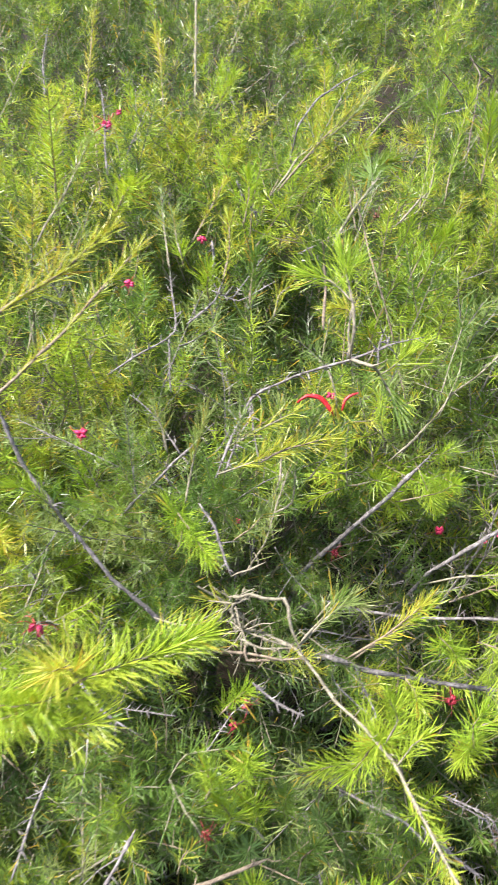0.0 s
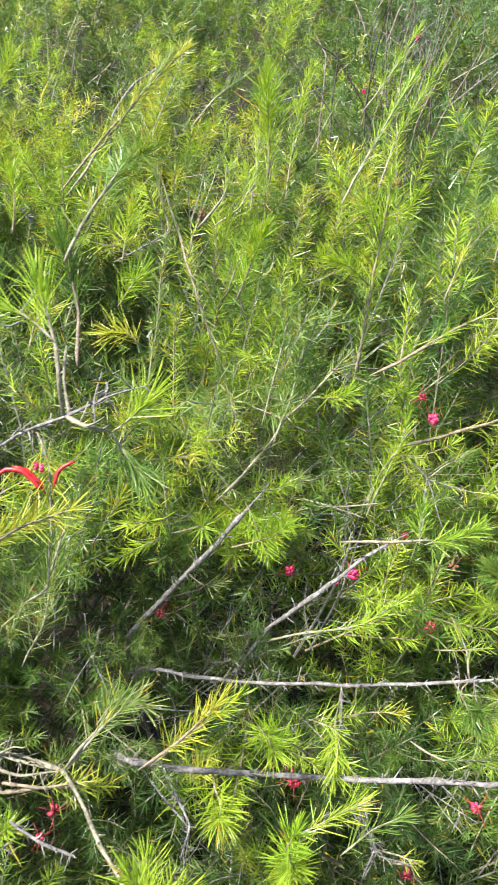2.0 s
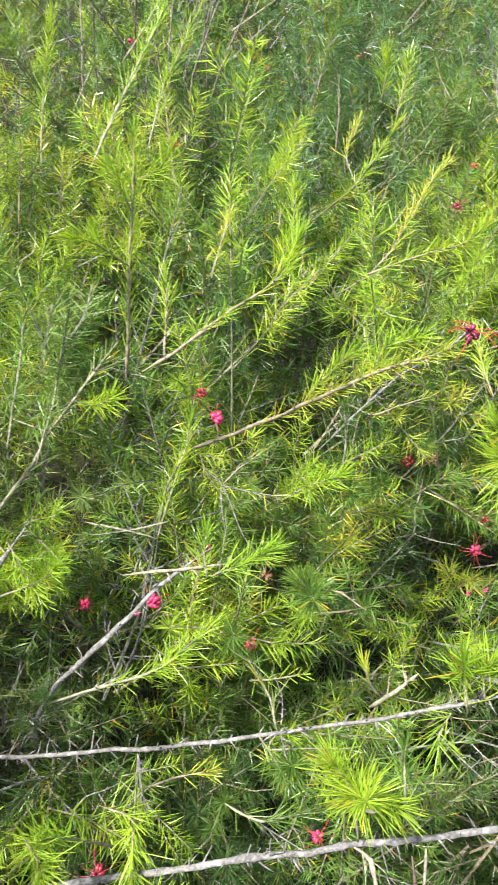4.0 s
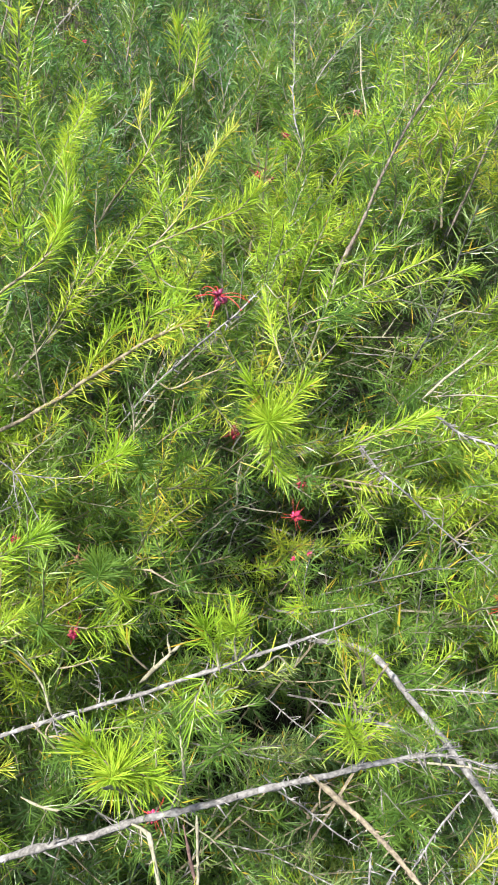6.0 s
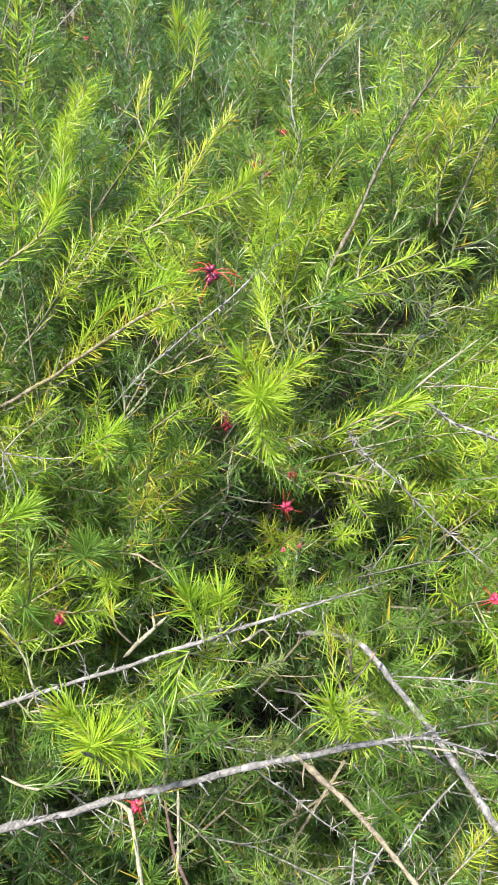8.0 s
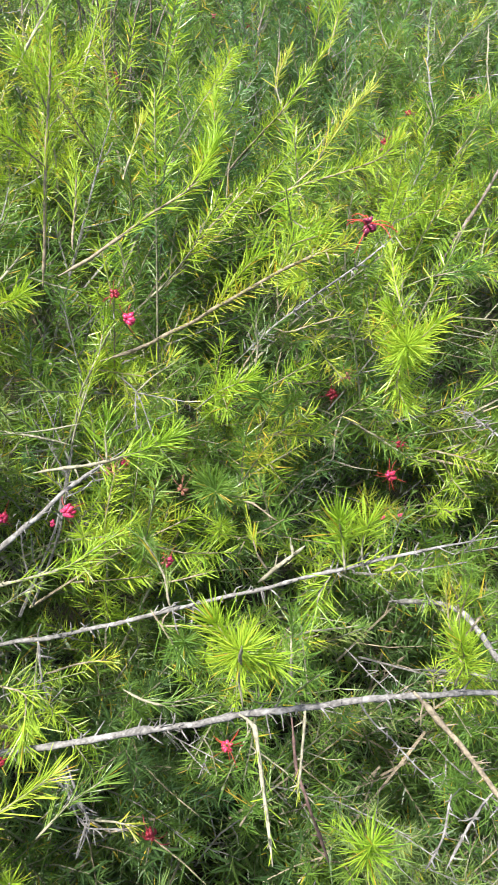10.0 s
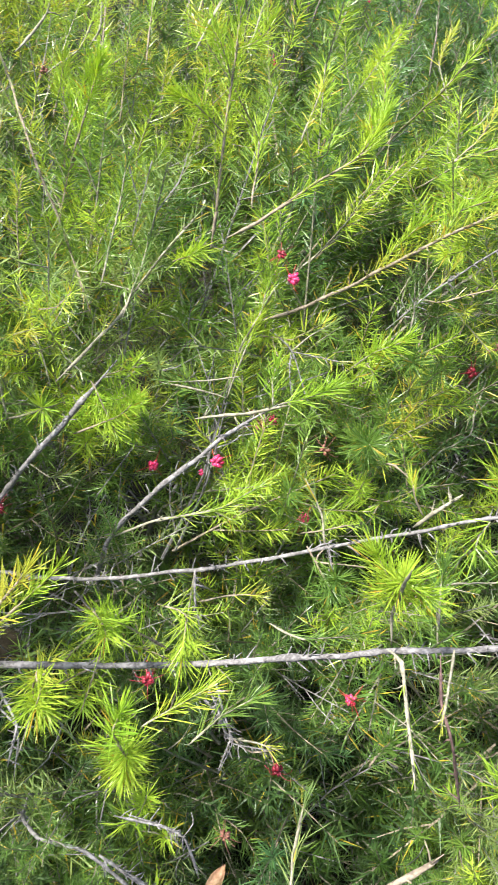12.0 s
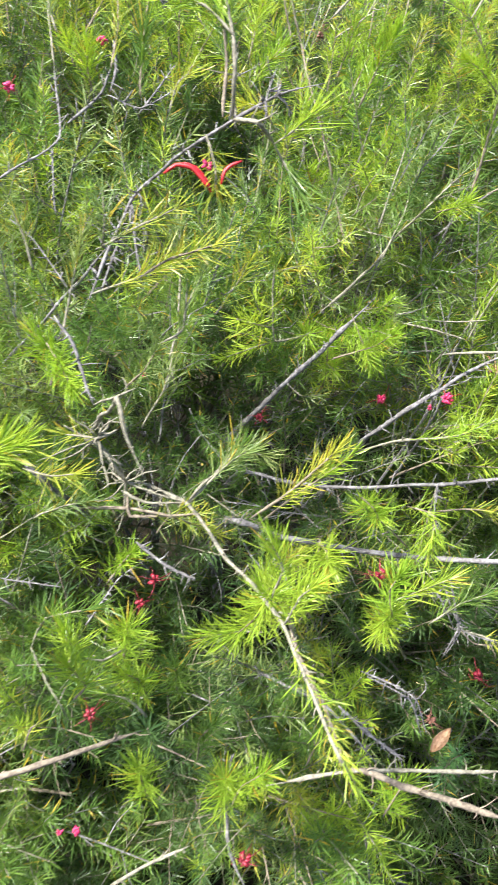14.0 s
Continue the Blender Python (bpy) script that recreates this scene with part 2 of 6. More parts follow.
# ---- shrubs ----
SHRUB = {}
for key, place, label in (
    ("left", (0.0, 0.95, 0), "dense needle-leaved green shrub with grey twigs and red spider flowers"),
    ("right", (0.75, 0.95, 0), "dense bright green needle-leaved shrub with red flowers beside its neighbour"),
    ("rear_left", (-0.5, 2.1, 0), "taller hazy green needle-leaved shrub standing behind the front ones"),
    ("rear_right", (1.5, 2.1, 0), "blue-green needle-leaved shrub with red flowers behind the front ones"),
):
    e = new("flowering_shrub")
    e.location = place
    e.empty_display_size = 0.1
    SHRUB[key] = tagged(e, label, "shrub", group="hedge of flowering shrubs")


def shrub_at(p):
    return ("rear_" if p[1] > 1.3 else "") + ("left" if p[0] < (0.36 if p[1] < 1.3 else 0.5) else "right")


ROOTS = []  # where limbs come out of the leaves
OPEN = []  # places over which no filling shoot grows: limbs and flowers that stand in the open


def branch(points, r0, r1, bark, spurs=0, leaf=None):
    """One twig through its points, radii in millimetres, with stubs of fallen leaves and its own leaves."""
    points = [Vector(p) for p in points]
    inward = Vector((0, 0.05, -0.07))  # the foot of the twig lies hidden inside the shrub
    if max(r0, r1) >= 2.4 and points[0].y < 1.0:
        ROOTS.append(points[0] if r0 >= r1 else points[-1])
    if max(r0, r1) < 2.4:
        pass
    elif r0 >= r1:
        points[:0] = [points[0] + (points[0] - points[1]).normalized() * 0.035 + inward * 1.6, points[0] + (points[0] - points[1]).normalized() * 0.02 + inward * 0.5]
    else:
        points += [points[-1] + (points[-1] - points[-2]).normalized() * 0.02 + inward * 0.5, points[-1] + (points[-1] - points[-2]).normalized() * 0.035 + inward * 1.6]
    slim = 0.9 if bark in ("pale", "tan") else 1.0 if bark == "dark" else 0.68
    r0, r1 = r0 * slim, r1 * slim
    line = smooth_line(points, 0.005)
    n = len(line)
    if bark in ("grey", "lichen", "red") or n > 24:
        OPEN.extend(line[n // 7:n - n // 10:4])
    kinks = max(3, int(n / 5))  # the twig changes course a little at each old leaf node
    wob = np.stack([np.interp(np.linspace(0, kinks - 1, n), np.arange(kinks), rng.normal(0, 1, kinks)) for _ in range(3)], 1)
    fade = np.minimum(np.arange(n), np.arange(n)[::-1]) / max(1, n - 1)
    line = line + wob * 0.0007 * np.clip(fade * 6, 0, 1)[:, None]
    f = np.linspace(0, 1, n)
    rad = (r0 + (r1 - r0) * f) * 0.001 * (1 + 0.10 * np.convolve(rng.normal(0, 1, n + 2), np.ones(3) / 3, "valid"))
    rad = np.repeat(rad[:, None], 7, 1) * (1 + 0.12 * rng.normal(0, 1, (n, 7)))
    taper = np.clip((1 - f if r0 >= r1 else f) / 0.12, 0.3, 1) * np.clip((f if r0 >= r1 else 1 - f) / 0.10, 0.4, 1)
    rad *= taper[:, None]
    rad *= (1 + 0.22 * (rng.uniform(0, 1, n) < 0.16))[:, None]
    pieces = [tube(line, rad, 7)]
    tang = np.gradient(line, axis=0)
    for _ in range(int(spurs * (5 if bark in ("grey", "lichen") else 2))):
        i = rng.integers(1, n - 1)
        d, u, v = axes(tang[i])
        a = rng.uniform(0, 6.28)
        w = d * rng.uniform(0.1, 0.9) + (u * np.cos(a) + v * np.sin(a))
        w /= np.linalg.norm(w)
        k = rng.uniform(0.002, 0.005) if rng.uniform() < 0.5 else rng.uniform(0.005, 0.014)
        k += float(rad[i].mean())
        bit = np.stack([line[i], line[i] + w * k * 0.5, line[i] + w * k + rng.normal(0, 0.0012, 3)])
        rr = min(float(rad[i].mean()), 0.0009) * rng.uniform(0.5, 0.9)
        pieces.append(tube(bit, [rr * 1.2, rr * 0.8, rr * 0.4], 5))
    verts, tris = joined(pieces)
    root = SHRUB[shrub_at(points[0])]
    off = np.array(root.location)
    ob = new("branch", mesh_of("branch", verts - off, tris, [BARK[bark]], smooth=True))
    ob.parent = root
    ob["label"] = {"grey": "grey woody branch with short stubs", "lichen": "lichen-grey bare twig with short stubs", "pale": "thin pale green-grey stem", "tan": "thin tan stem", "red": "reddish-brown bare stem", "dark": "dark brown upright stem"}[bark]
    if leaf:
        f0, f1, per_cm, length, spread, tone = leaf
        v, t = leaves_along(line, f0, f1, per_cm * 1.9, length * 0.00118, spread)
        leaves = new("needles", mesh_of("needles", v - off, t, [NEEDLE[tone]]))
        leaves.parent = ob
        leaves["label"] = {"fresh": "bright yellow-green needle leaves", "mid": "green needle leaves", "dull": "grey-green needle leaves", "dark": "dark green needle leaves", "yellow": "yellowing needle leaves"}[tone]
    return ob


# ---- flowers ----
def bent_tube(length, radius, curl, swell=1.0, sides=6, bits=7):
    """A tube that rises along z and curls over towards x."""
    a = np.linspace(0, curl, bits)
    step = length / (bits - 1)
    line = np.cumsum(np.stack([np.sin(a), np.zeros(bits), np.cos(a)], 1) * step, axis=0)
    line -= line[0]
    f = np.linspace(0, 1, bits)
    rad = radius * (1 + (swell - 1) * np.sin(np.pi * np.clip(f * 1.3, 0, 1)) ** 2)
    rad[-1] *= 0.6
    return line, tube(line, rad, sides)


def knob(centre, r):
    bm = bmesh.new()
    bmesh.ops.create_icosphere(bm, subdivisions=1, radius=r)
    v = np.array([x.co[:] for x in bm.verts]) + centre
    t = np.array([[q.index for q in f.verts] for f in bm.faces])
    bm.free()
    return v, t


def bloom_meshes():
    out = {}
    for tone in ("pink", "dark", "plum", "dry"):
        line, body = bent_tube(0.0085, 0.00115, 3.2, 1.75)
        out["floret", tone] = mesh_of("floret", *joined([body, knob(line[-1], 0.0010)]), [PETAL[tone]], smooth=True)
        line, body = bent_tube(0.0044, 0.0010, 1.8, 1.6, 5, 5)
        out["bud", tone] = mesh_of("bud", *joined([body, knob(line[-1], 0.0009)]), [PETAL[tone]], smooth=True)
    for tone in ("red", "dark", "dry"):
        line, body = bent_tube(0.018, 0.00036, 1.7, 1.0, 4, 8)
        out["style", tone] = mesh_of("style", *joined([body, knob(line[-1], 0.0006)]), [PETAL[tone]], smooth=True)
    _, stalk = bent_tube(0.012, 0.0006, 0.5, 1.0, 5, 5)
    out["stalk"] = mesh_of("flower_stalk", *stalk, [BARK["red"]], smooth=True)
    return out


BLOOM = bloom_meshes()
FLOWER_LABEL = {"pink": "pink-red cluster of curled florets", "spider": "red spider flower with long arching styles", "dark": "dark red fading flower cluster, shade also in its colour", "plum": "small plum-coloured buds with long orange-red styles", "bud": "small cluster of pink-red buds", "dry": "dried brown flower remnant"}
RECIPE = {  # florets, buds, styles, petal tone, style tone
    "pink": (13, 6, 3, "pink", "red"), "spider": (8, 5, 9, "pink", "red"), "dark": (7, 5, 6, "dark", "dark"), "plum": (3, 9, 9, "plum", "red"),
    "bud": (2, 9, 0, "pink", "red"), "dry": (4, 3, 8, "dry", "dry"),
}


def flower(place, kind, size):
    root = SHRUB[shrub_at(place)]
    up = root.matrix_basis.inverted()
    face = Vector((0.2 - place[0] + rng.normal(0, 0.25), -place[1] + rng.normal(0, 0.2), 0.9 - place[2] * 0.4 + rng.normal(0, 0.3)))
    m = Matrix.Translation(place) @ face.to_track_quat("Z", "Y").to_matrix().to_4x4() @ pose(0, 0, 0, 0, 0, rng.uniform(0, 360)) @ Matrix.Scale(size * 0.98, 4)
    if kind not in ("bud", "dry"):
        OPEN.append(np.array(place))
    head = new("flower_cluster", BLOOM["stalk"])
    head.parent = root
    head.matrix_basis = up @ m @ Matrix.Translation((-0.003, 0, -0.011))
    head["label"] = FLOWER_LABEL[kind]
    nf, nb, ns, petal, style = RECIPE[kind]
    for shape, tone, count, lo, hi in (("floret", petal, nf, 5, 70), ("bud", petal, nb, 0, 75), ("style", style, ns, 10, 80)):
        for i in range(count):
            ob = new(shape, BLOOM[shape, tone])
            ob.parent = head
            spin = 360 * i / count + rng.normal(0, 22)
            k = rng.uniform(0.8, 1.2)
            ob.matrix_basis = Matrix.Translation((0.003, 0, 0.010)) @ pose(0, 0, 0, 0, 0, spin) @ pose(0.0012, 0, rng.uniform(-0.003, 0.002), 0, rng.uniform(lo, hi), rng.uniform(-40, 40)) @ Matrix.Scale(k, 4)


def red_style(points, radius):
    """One thick arching style of an open flower."""
    root = SHRUB[shrub_at(points[0])]
    line = smooth_line(points, 0.003)
    f = np.linspace(0, 1, len(line))
    verts, tris = tube(line, radius * 0.001 * (0.45 + 0.55 * np.sin(np.pi * f) ** 0.6), 7)
    ob = new("flower_style", mesh_of("flower_style", verts - np.array(root.location), tris, [PETAL["vivid"]], smooth=True))
    ob.parent = root
    ob["label"] = "bright red arching flower style"
    OPEN.extend(line[::3])


def fallen_leaf(place):
    bm = bmesh.new()
    rows = []
    for i in range(9):
        f = i / 8
        w = 0.0052 * math.sin(math.pi * min(1, f * 0.96 + 0.03)) ** 0.8
        rows.append([bm.verts.new((s * w, (f - 0.5) * 0.027, 0.0025 * s * s + 0.002 * math.sin(3 * f))) for s in (-1, -0.5, 0, 0.5, 1)])
    for a, b in zip(rows, rows[1:]):
        for i in range(4):
            bm.faces.new((a[i], a[i + 1], b[i + 1], b[i]))
    top = bm.faces[:]
    r = bmesh.ops.solidify(bm, geom=top, thickness=0.0003)
    me = bpy.data.meshes.new("fallen_leaf")
    bm.to_mesh(me)
    bm.free()
    me.materials.append(DEAD_LEAF)
    ob = tagged(new("fallen_leaf", me), "curled brown dead leaf caught among the green needles", "leaf")
    ob.matrix_world = Matrix.Translation(place) @ pose(0, 0, 0, 35, 15, -40)


# ---- leafy sprays that fill the shrubs ----
def spray_arrays(length, laterals, lateral, per_cm, grade, curve):
    """A leading stem with short side shoots, needles all along. Triangles are marked 0 bark, 1 older leaves, 2 leaves of the tips."""
    line = smooth_line([(0, 0, 0), (curve * 0.25, curve * 0.1, length * 0.5), (curve, curve * 0.4, length)], 0.03 if grade == 0 else 0.07)
    n = len(line)
    wide, thin = ((0.00053, 1.15), (0.00053, 1.05), (0.0010, 0.6), (0.0008, 0.8))[grade]
    shape = 2 if grade < 2 else 3
    pieces = [(*tube(line, np.linspace(0.0015, 0.0006, n), 4 if grade == 0 else 3), 0)]
    if per_cm:
        pieces.append((*leaves_along(line, 0.15, 0.74, per_cm * 0.75 * thin, 0.0265, 66, shape, wide), 1))
        pieces.append((*leaves_along(line, 0.68, 1.0, per_cm * 1.3 * thin, 0.028, 60, shape, wide), 2))
    turn = rng.uniform(0, 6.28)
    for i in range(laterals):
        f = 0.12 + 0.76 * (i + rng.uniform(0.1, 0.9)) / laterals
        at = np.array([np.interp(f * (n - 1), np.arange(n), line[:, j]) for j in range(3)])
        d, u, v = axes(np.array([curve * f, curve * 0.4 * f, length]))
        turn += 2.4 + rng.normal(0, 0.4)
        ang = radians(rng.uniform(32, 62))
        way = d * math.cos(ang) + (u * math.cos(turn) + v * math.sin(turn)) * math.sin(ang)
        reach = lateral * rng.uniform(0.55, 1.3) * (1.15 - 0.5 * f)
        end = at + way * reach + d * reach * 0.18
        twig = smooth_line([at, at + way * reach * 0.55 + rng.normal(0, 0.002, 3), end], 0.05)
        pieces.append((*tube(twig, np.linspace(0.0009, 0.0004, len(twig)), 3), 0))
        if per_cm:
            pieces.append((*leaves_along(twig, 0.08, 1.0, per_cm * rng.uniform(0.8, 1.2) * thin, 0.0255, 60, shape, wide), 2 if f > 0.4 else 1))
        else:
            for _ in range(3):
                k = at + (end - at) * rng.uniform(0.3, 1.0)
                pieces.append((*tube(np.stack([k, k + (way + rng.normal(0, 0.7, 3)) * 0.011]), [0.0005, 0.0003], 3), 0))
    v, t = joined([p[:2] for p in pieces])
    return v, t, np.concatenate([np.full(len(p[1]), p[2]) for p in pieces])


KINDS = []  # arrays of four grades, bark, older tone, tone of the tips
for length, laterals, lateral, per_cm, curve, bark, old, tip_tone in (
    (0.24, 4, 0.085, 7.5, 0.040, "pale", "mid", "fresh"), (0.18, 3, 0.070, 8.5, 0.020, "tan", "fresh", "fresh"),
    (0.30, 5, 0.090, 7.5, 0.050, "pale", "mid", "fresh"), (0.13, 2, 0.055, 9.5, 0.012, "tan", "fresh", "fresh"),
    (0.26, 4, 0.085, 7.0, 0.040, "lichen", "mid", "mid"), (0.20, 4, 0.075, 7.5, 0.025, "pale", "mid", "mid"),
    (0.15, 3, 0.060, 8.5, 0.015, "tan", "dark", "mid"), (0.28, 4, 0.080, 6.0, 0.045, "lichen", "dull", "dull"),
    (0.22, 4, 0.080, 7.5, 0.030, "tan", "dark", "dark"), (0.17, 3, 0.070, 7.5, 0.020, "pale", "dark", "dark"),
    (0.20, 3, 0.060, 6.5, 0.030, "pale", "mid", "yellow"), (0.24, 4, 0.070, 2.6, 0.035, "lichen", "dull", "dull"),
    (0.15, 3, 0.055, 8.5, 0.018, "tan", "fresh", "yellow"), (0.18, 6, 0.055, 0.0, 0.030, "lichen", "dull", "dull"),
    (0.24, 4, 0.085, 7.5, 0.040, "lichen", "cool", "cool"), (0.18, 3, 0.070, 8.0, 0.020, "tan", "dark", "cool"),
):
    for _ in range(2):
        KINDS.append(([spray_arrays(length, laterals, lateral, per_cm, g, curve) for g in range(4)], bark, old, tip_tone, length))
SPRAY_MESH = [mesh_of("leafy_shoot", *k[0][0][:2], [BARK[k[1]], NEEDLE[k[2]], NEEDLE[k[3]]], k[0][0][2]) for k in KINDS]
TONE_NAME = {"cool": "blue-green", "fresh": "bright yellow-green", "mid": "green", "dark": "dark green", "dull": "grey-green", "yellow": "yellowing"}

FRONT = np.array([(0.30, 0.20), (0.38, 0.43), (0.49, 0.59), (0.61, 0.70), (0.72, 0.84), (0.82, 0.97), (0.95, 1.05), (1.2, 1.13), (1.45, 1.19)])
NEAR_FLANK, TOP = np.vstack([FRONT[:7], [(1.08, 1.092)]]), np.vstack([[(1.08, 1.092)], FRONT[7:]])
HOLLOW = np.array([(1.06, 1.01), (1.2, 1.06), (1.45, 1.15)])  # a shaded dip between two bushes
REAR = np.array([(1.22, 0.92), (1.42, 1.13), (1.75, 1.25), (2.2, 1.36), (2.8, 1.48), (3.3, 1.53)])


def on_profile(profile, f):
    seg = np.linalg.norm(np.diff(profile, axis=0), axis=1)
    s = np.concatenate([[0], np.cumsum(seg)]) / seg.sum()
    y, z = np.interp(f, s, profile[:, 0]), np.interp(f, s, profile[:, 1])
    g = np.array([np.interp(f + 0.03, s, profile[:, i]) - np.interp(f - 0.03, s, profile[:, i]) for i in (0, 1)])
    g /= np.linalg.norm(g) + 1e-9
    return y, z, (-g[1], g[0])


def scatter(profile, count, x0, x1, deep, lumps, gaps):
    """Tips of shoots on and under the shrubs' lumpy outer surface."""
    out = []
    while len(out) < count:
        x, f = rng.uniform(x0, x1), rng.uniform(0.0, 1.0) ** (1.0 if gaps else 1.25)
        y, z, (ny, nz) = on_profile(profile, f)
        lump = lumps * (noise.noise((x * 5.5, f * 9 + 3, 1.7)) + 0.5 * noise.noise((x * 12, f * 20, 4.1)))
        near = max(0.0, min(1.0, (0.2 - x) / 0.3)) * (0.10 if profile[0, 0] < 1 else 0.0)
        d = rng.exponential(deep) - 0.035
        gap = noise.noise((x * 7 + 5, y * 7, z * 7))
        if d > deep * 4 or (gaps and gap < -0.19 and d < 0.10 and rng.uniform() < 0.85):
            continue
        p = np.array([x, y + ny * (lump - d) - near, z + nz * (lump - d)])
        if p[2] < 0.1:
            continue
        out.append((p, np.array([0, ny, nz]), d))
    return out


OUTWARD = np.array([-0.07, -0.77, 0.63])  # the way the shrubs' open flank faces


def covers(points):
    """Whether a shoot would lie over one of the open places."""
    v = points[:, None] - np.array(OPEN)[None]
    out = v @ OUTWARD
    side = np.linalg.norm(v - out[..., None] * OUTWARD, axis=2)
    return bool(np.any((out > 0.0) & (out < 0.2) & (side < 0.019)))


def spray_pose(foot, way, size):
    q = Vector(way).to_track_quat("Z", "Y").to_matrix().to_4x4()
    return Matrix.Translation(Vector(foot)) @ q @ pose(0, 0, 0, 0, 0, rng.uniform(0, 360)) @ Matrix.Scale(size, 4)


def single_spray(k, m, key):
    ob = new("leafy_shoot", SPRAY_MESH[k])
    ob.parent = SHRUB[key]
    ob.matrix_basis = SHRUB[key].matrix_basis.inverted() @ m
    ob["label"] = "bare grey side twig" if k in (26, 27) else TONE_NAME[KINDS[k][3]] + " shoot of needle leaves"


def fill(profile, tufts, x0, x1, deep, lumps, near, singles, mixes, grown=1.0, grade=1):
    """Sprays that grow out of the shrubs' flank; those nearest to the open side are parts of their own."""
    groups, made = {}, {}
    tips = scatter(profile, tufts, x0, x1, deep, lumps, near)
    tips.sort(key=lambda r: r[0][1] + 1.2 * max(0.0, r[2]))
    for tip, normal, d in tips:
        # the sprays of one tuft fan out from one twig; neighbouring tufts lean the same way
        lean = noise.noise((tip[0] * 3.1, tip[1] * 3.1, tip[2] * 3.1 + 9))
        lead = normal * 0.72 + np.array([0.26 + 0.6 * lean, 0, 0.42 if tip[2] < 0.95 else 0.6]) + rng.normal(0, 0.34, 3)
        lead /= np.linalg.norm(lead)
        # low tips skip the bright mix: the hollow's shade goes into leaf colour
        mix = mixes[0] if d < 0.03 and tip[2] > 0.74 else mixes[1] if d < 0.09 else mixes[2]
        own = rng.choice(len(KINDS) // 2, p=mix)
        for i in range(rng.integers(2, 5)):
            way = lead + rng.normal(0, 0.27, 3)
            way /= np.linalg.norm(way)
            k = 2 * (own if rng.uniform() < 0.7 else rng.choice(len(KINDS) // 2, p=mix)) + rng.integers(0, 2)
            size = rng.uniform(0.75, 1.2) * grown
            length = KINDS[k][4] * size
            foot = tip - lead * length * rng.uniform(0.6, 0.95) + rng.normal(0, 0.012, 3)
            m = spray_pose(foot, way, size)
            if near and covers(foot + way * length * np.array([[0.3], [0.5], [0.7], [0.9], [1.05]])):
                continue
            key = shrub_at(foot)
            if near and made.get(key, 0) < singles:
                made[key] = made.get(key, 0) + 1
                single_spray(k, m, key)
            else:
                groups.setdefault(key, []).append((k, m))
    mats, bark_at, tone_at = list(BARK.values()) + list(NEEDLE.values()), list(BARK), list(NEEDLE)
    for key, rows in groups.items():
        verts, tris, which, base = [], [], [], 0
        off = np.array(SHRUB[key].location)
        for k, m in rows:
            (v, t, w), bark, old, tip_tone = KINDS[k][0][grade], *KINDS[k][1:4]
            a = np.array(m)
            verts.append(v @ a[:3, :3].T + a[:3, 3] - off)
            tris.append(t + base)
            slots = np.array([bark_at.index(bark), len(BARK) + tone_at.index(old), len(BARK) + tone_at.index(tip_tone)])
            which.append(slots[w])
            base += len(v)
        ob = new("foliage", mesh_of("foliage", np.vstack(verts), np.vstack(tris), mats, np.concatenate(which)))
        ob.parent = SHRUB[key]
        tagged(ob, "mass of green needle leaves on thin twigs", kind="stuff")


def trunks():
    for key, xs, y, h in (("left", (-0.15, 0.02, 0.12), 1.0, 0.55), ("right", (0.6, 0.75, 0.92), 1.05, 0.52), ("rear_left", (-0.7, -0.4), 2.1, 1.1), ("rear_right", (1.3, 1.6), 2.1, 1.1)):
        root = SHRUB[key]
        for i, x in enumerate(xs):
            lean = rng.normal(0, 0.16, 2)
            line = smooth_line([(x, y, -0.02), (x + lean[0] * 0.4, y + lean[1] * 0.4, h * 0.4), (x + lean[0], y + lean[1], h)], 0.02)
            me = mesh_of("trunk", *[a - np.array(root.location) if j == 0 else a for j, a in enumerate(tube(line, np.linspace(0.015, 0.003, len(line)), 8))], [BARK["grey"]], smooth=True)
            ob = new("trunk", me)
            ob.parent = root
            # limbs that spread from it through the inside of the shrub
            for _ in range(6):
                j = int(len(line) * rng.uniform(0.3, 0.95))
                w = rng.normal(0, 1, 3) * np.array([0.12, 0.1, 0.06]) + np.array([0, 0.12, 0.16])
                path = smooth_line([line[j], line[j] + w * 0.5 + rng.normal(0, 0.02, 3), line[j] + w], 0.02)
                lv, lt = tube(path, np.linspace(0.0042, 0.0018, len(path)), 6)
                limb = new("limb", mesh_of("limb", lv - np.array(root.location), lt, [BARK["lichen"]], smooth=True))
                limb.parent = ob


trunks()


# ---- the twigs and flowers that stand out ----
branch([(-0.020, 0.487, 1.051), (0.011, 0.525, 1.110), (0.048, 0.492, 1.150), (0.091, 0.449, 1.188), (0.117, 0.439, 1.204), (0.143, 0.442, 1.209)], 2.1, 1.2, 'lichen', spurs=12)
branch([(0.091, 0.449, 1.188), (0.093, 0.444, 1.213), (0.092, 0.455, 1.230), (0.084, 0.475, 1.260)], 1.6, 0.7, 'pale', leaf=(0.62, 1, 12, 26, 34, 'fresh'))
branch([(0.092, 0.455, 1.230), (0.076, 0.463, 1.242), (0.057, 0.467, 1.248)], 0.9, 0.5, 'pale', leaf=(0.15, 1, 10, 25, 34, 'fresh'))
branch([(0.091, 0.449, 1.188), (0.106, 0.431, 1.191), (0.115, 0.453, 1.173)], 1.6, 1.2, 'pale', spurs=2)
branch([(0.115, 0.453, 1.173), (0.126, 0.457, 1.179), (0.140, 0.464, 1.190)], 1, 0.5, 'pale', leaf=(0.05, 1, 10, 26, 35, 'fresh'))
branch([(0.115, 0.453, 1.173), (0.122, 0.447, 1.163), (0.131, 0.437, 1.149)], 1, 0.5, 'pale', leaf=(0.05, 1, 9, 28, 30, 'mid'))
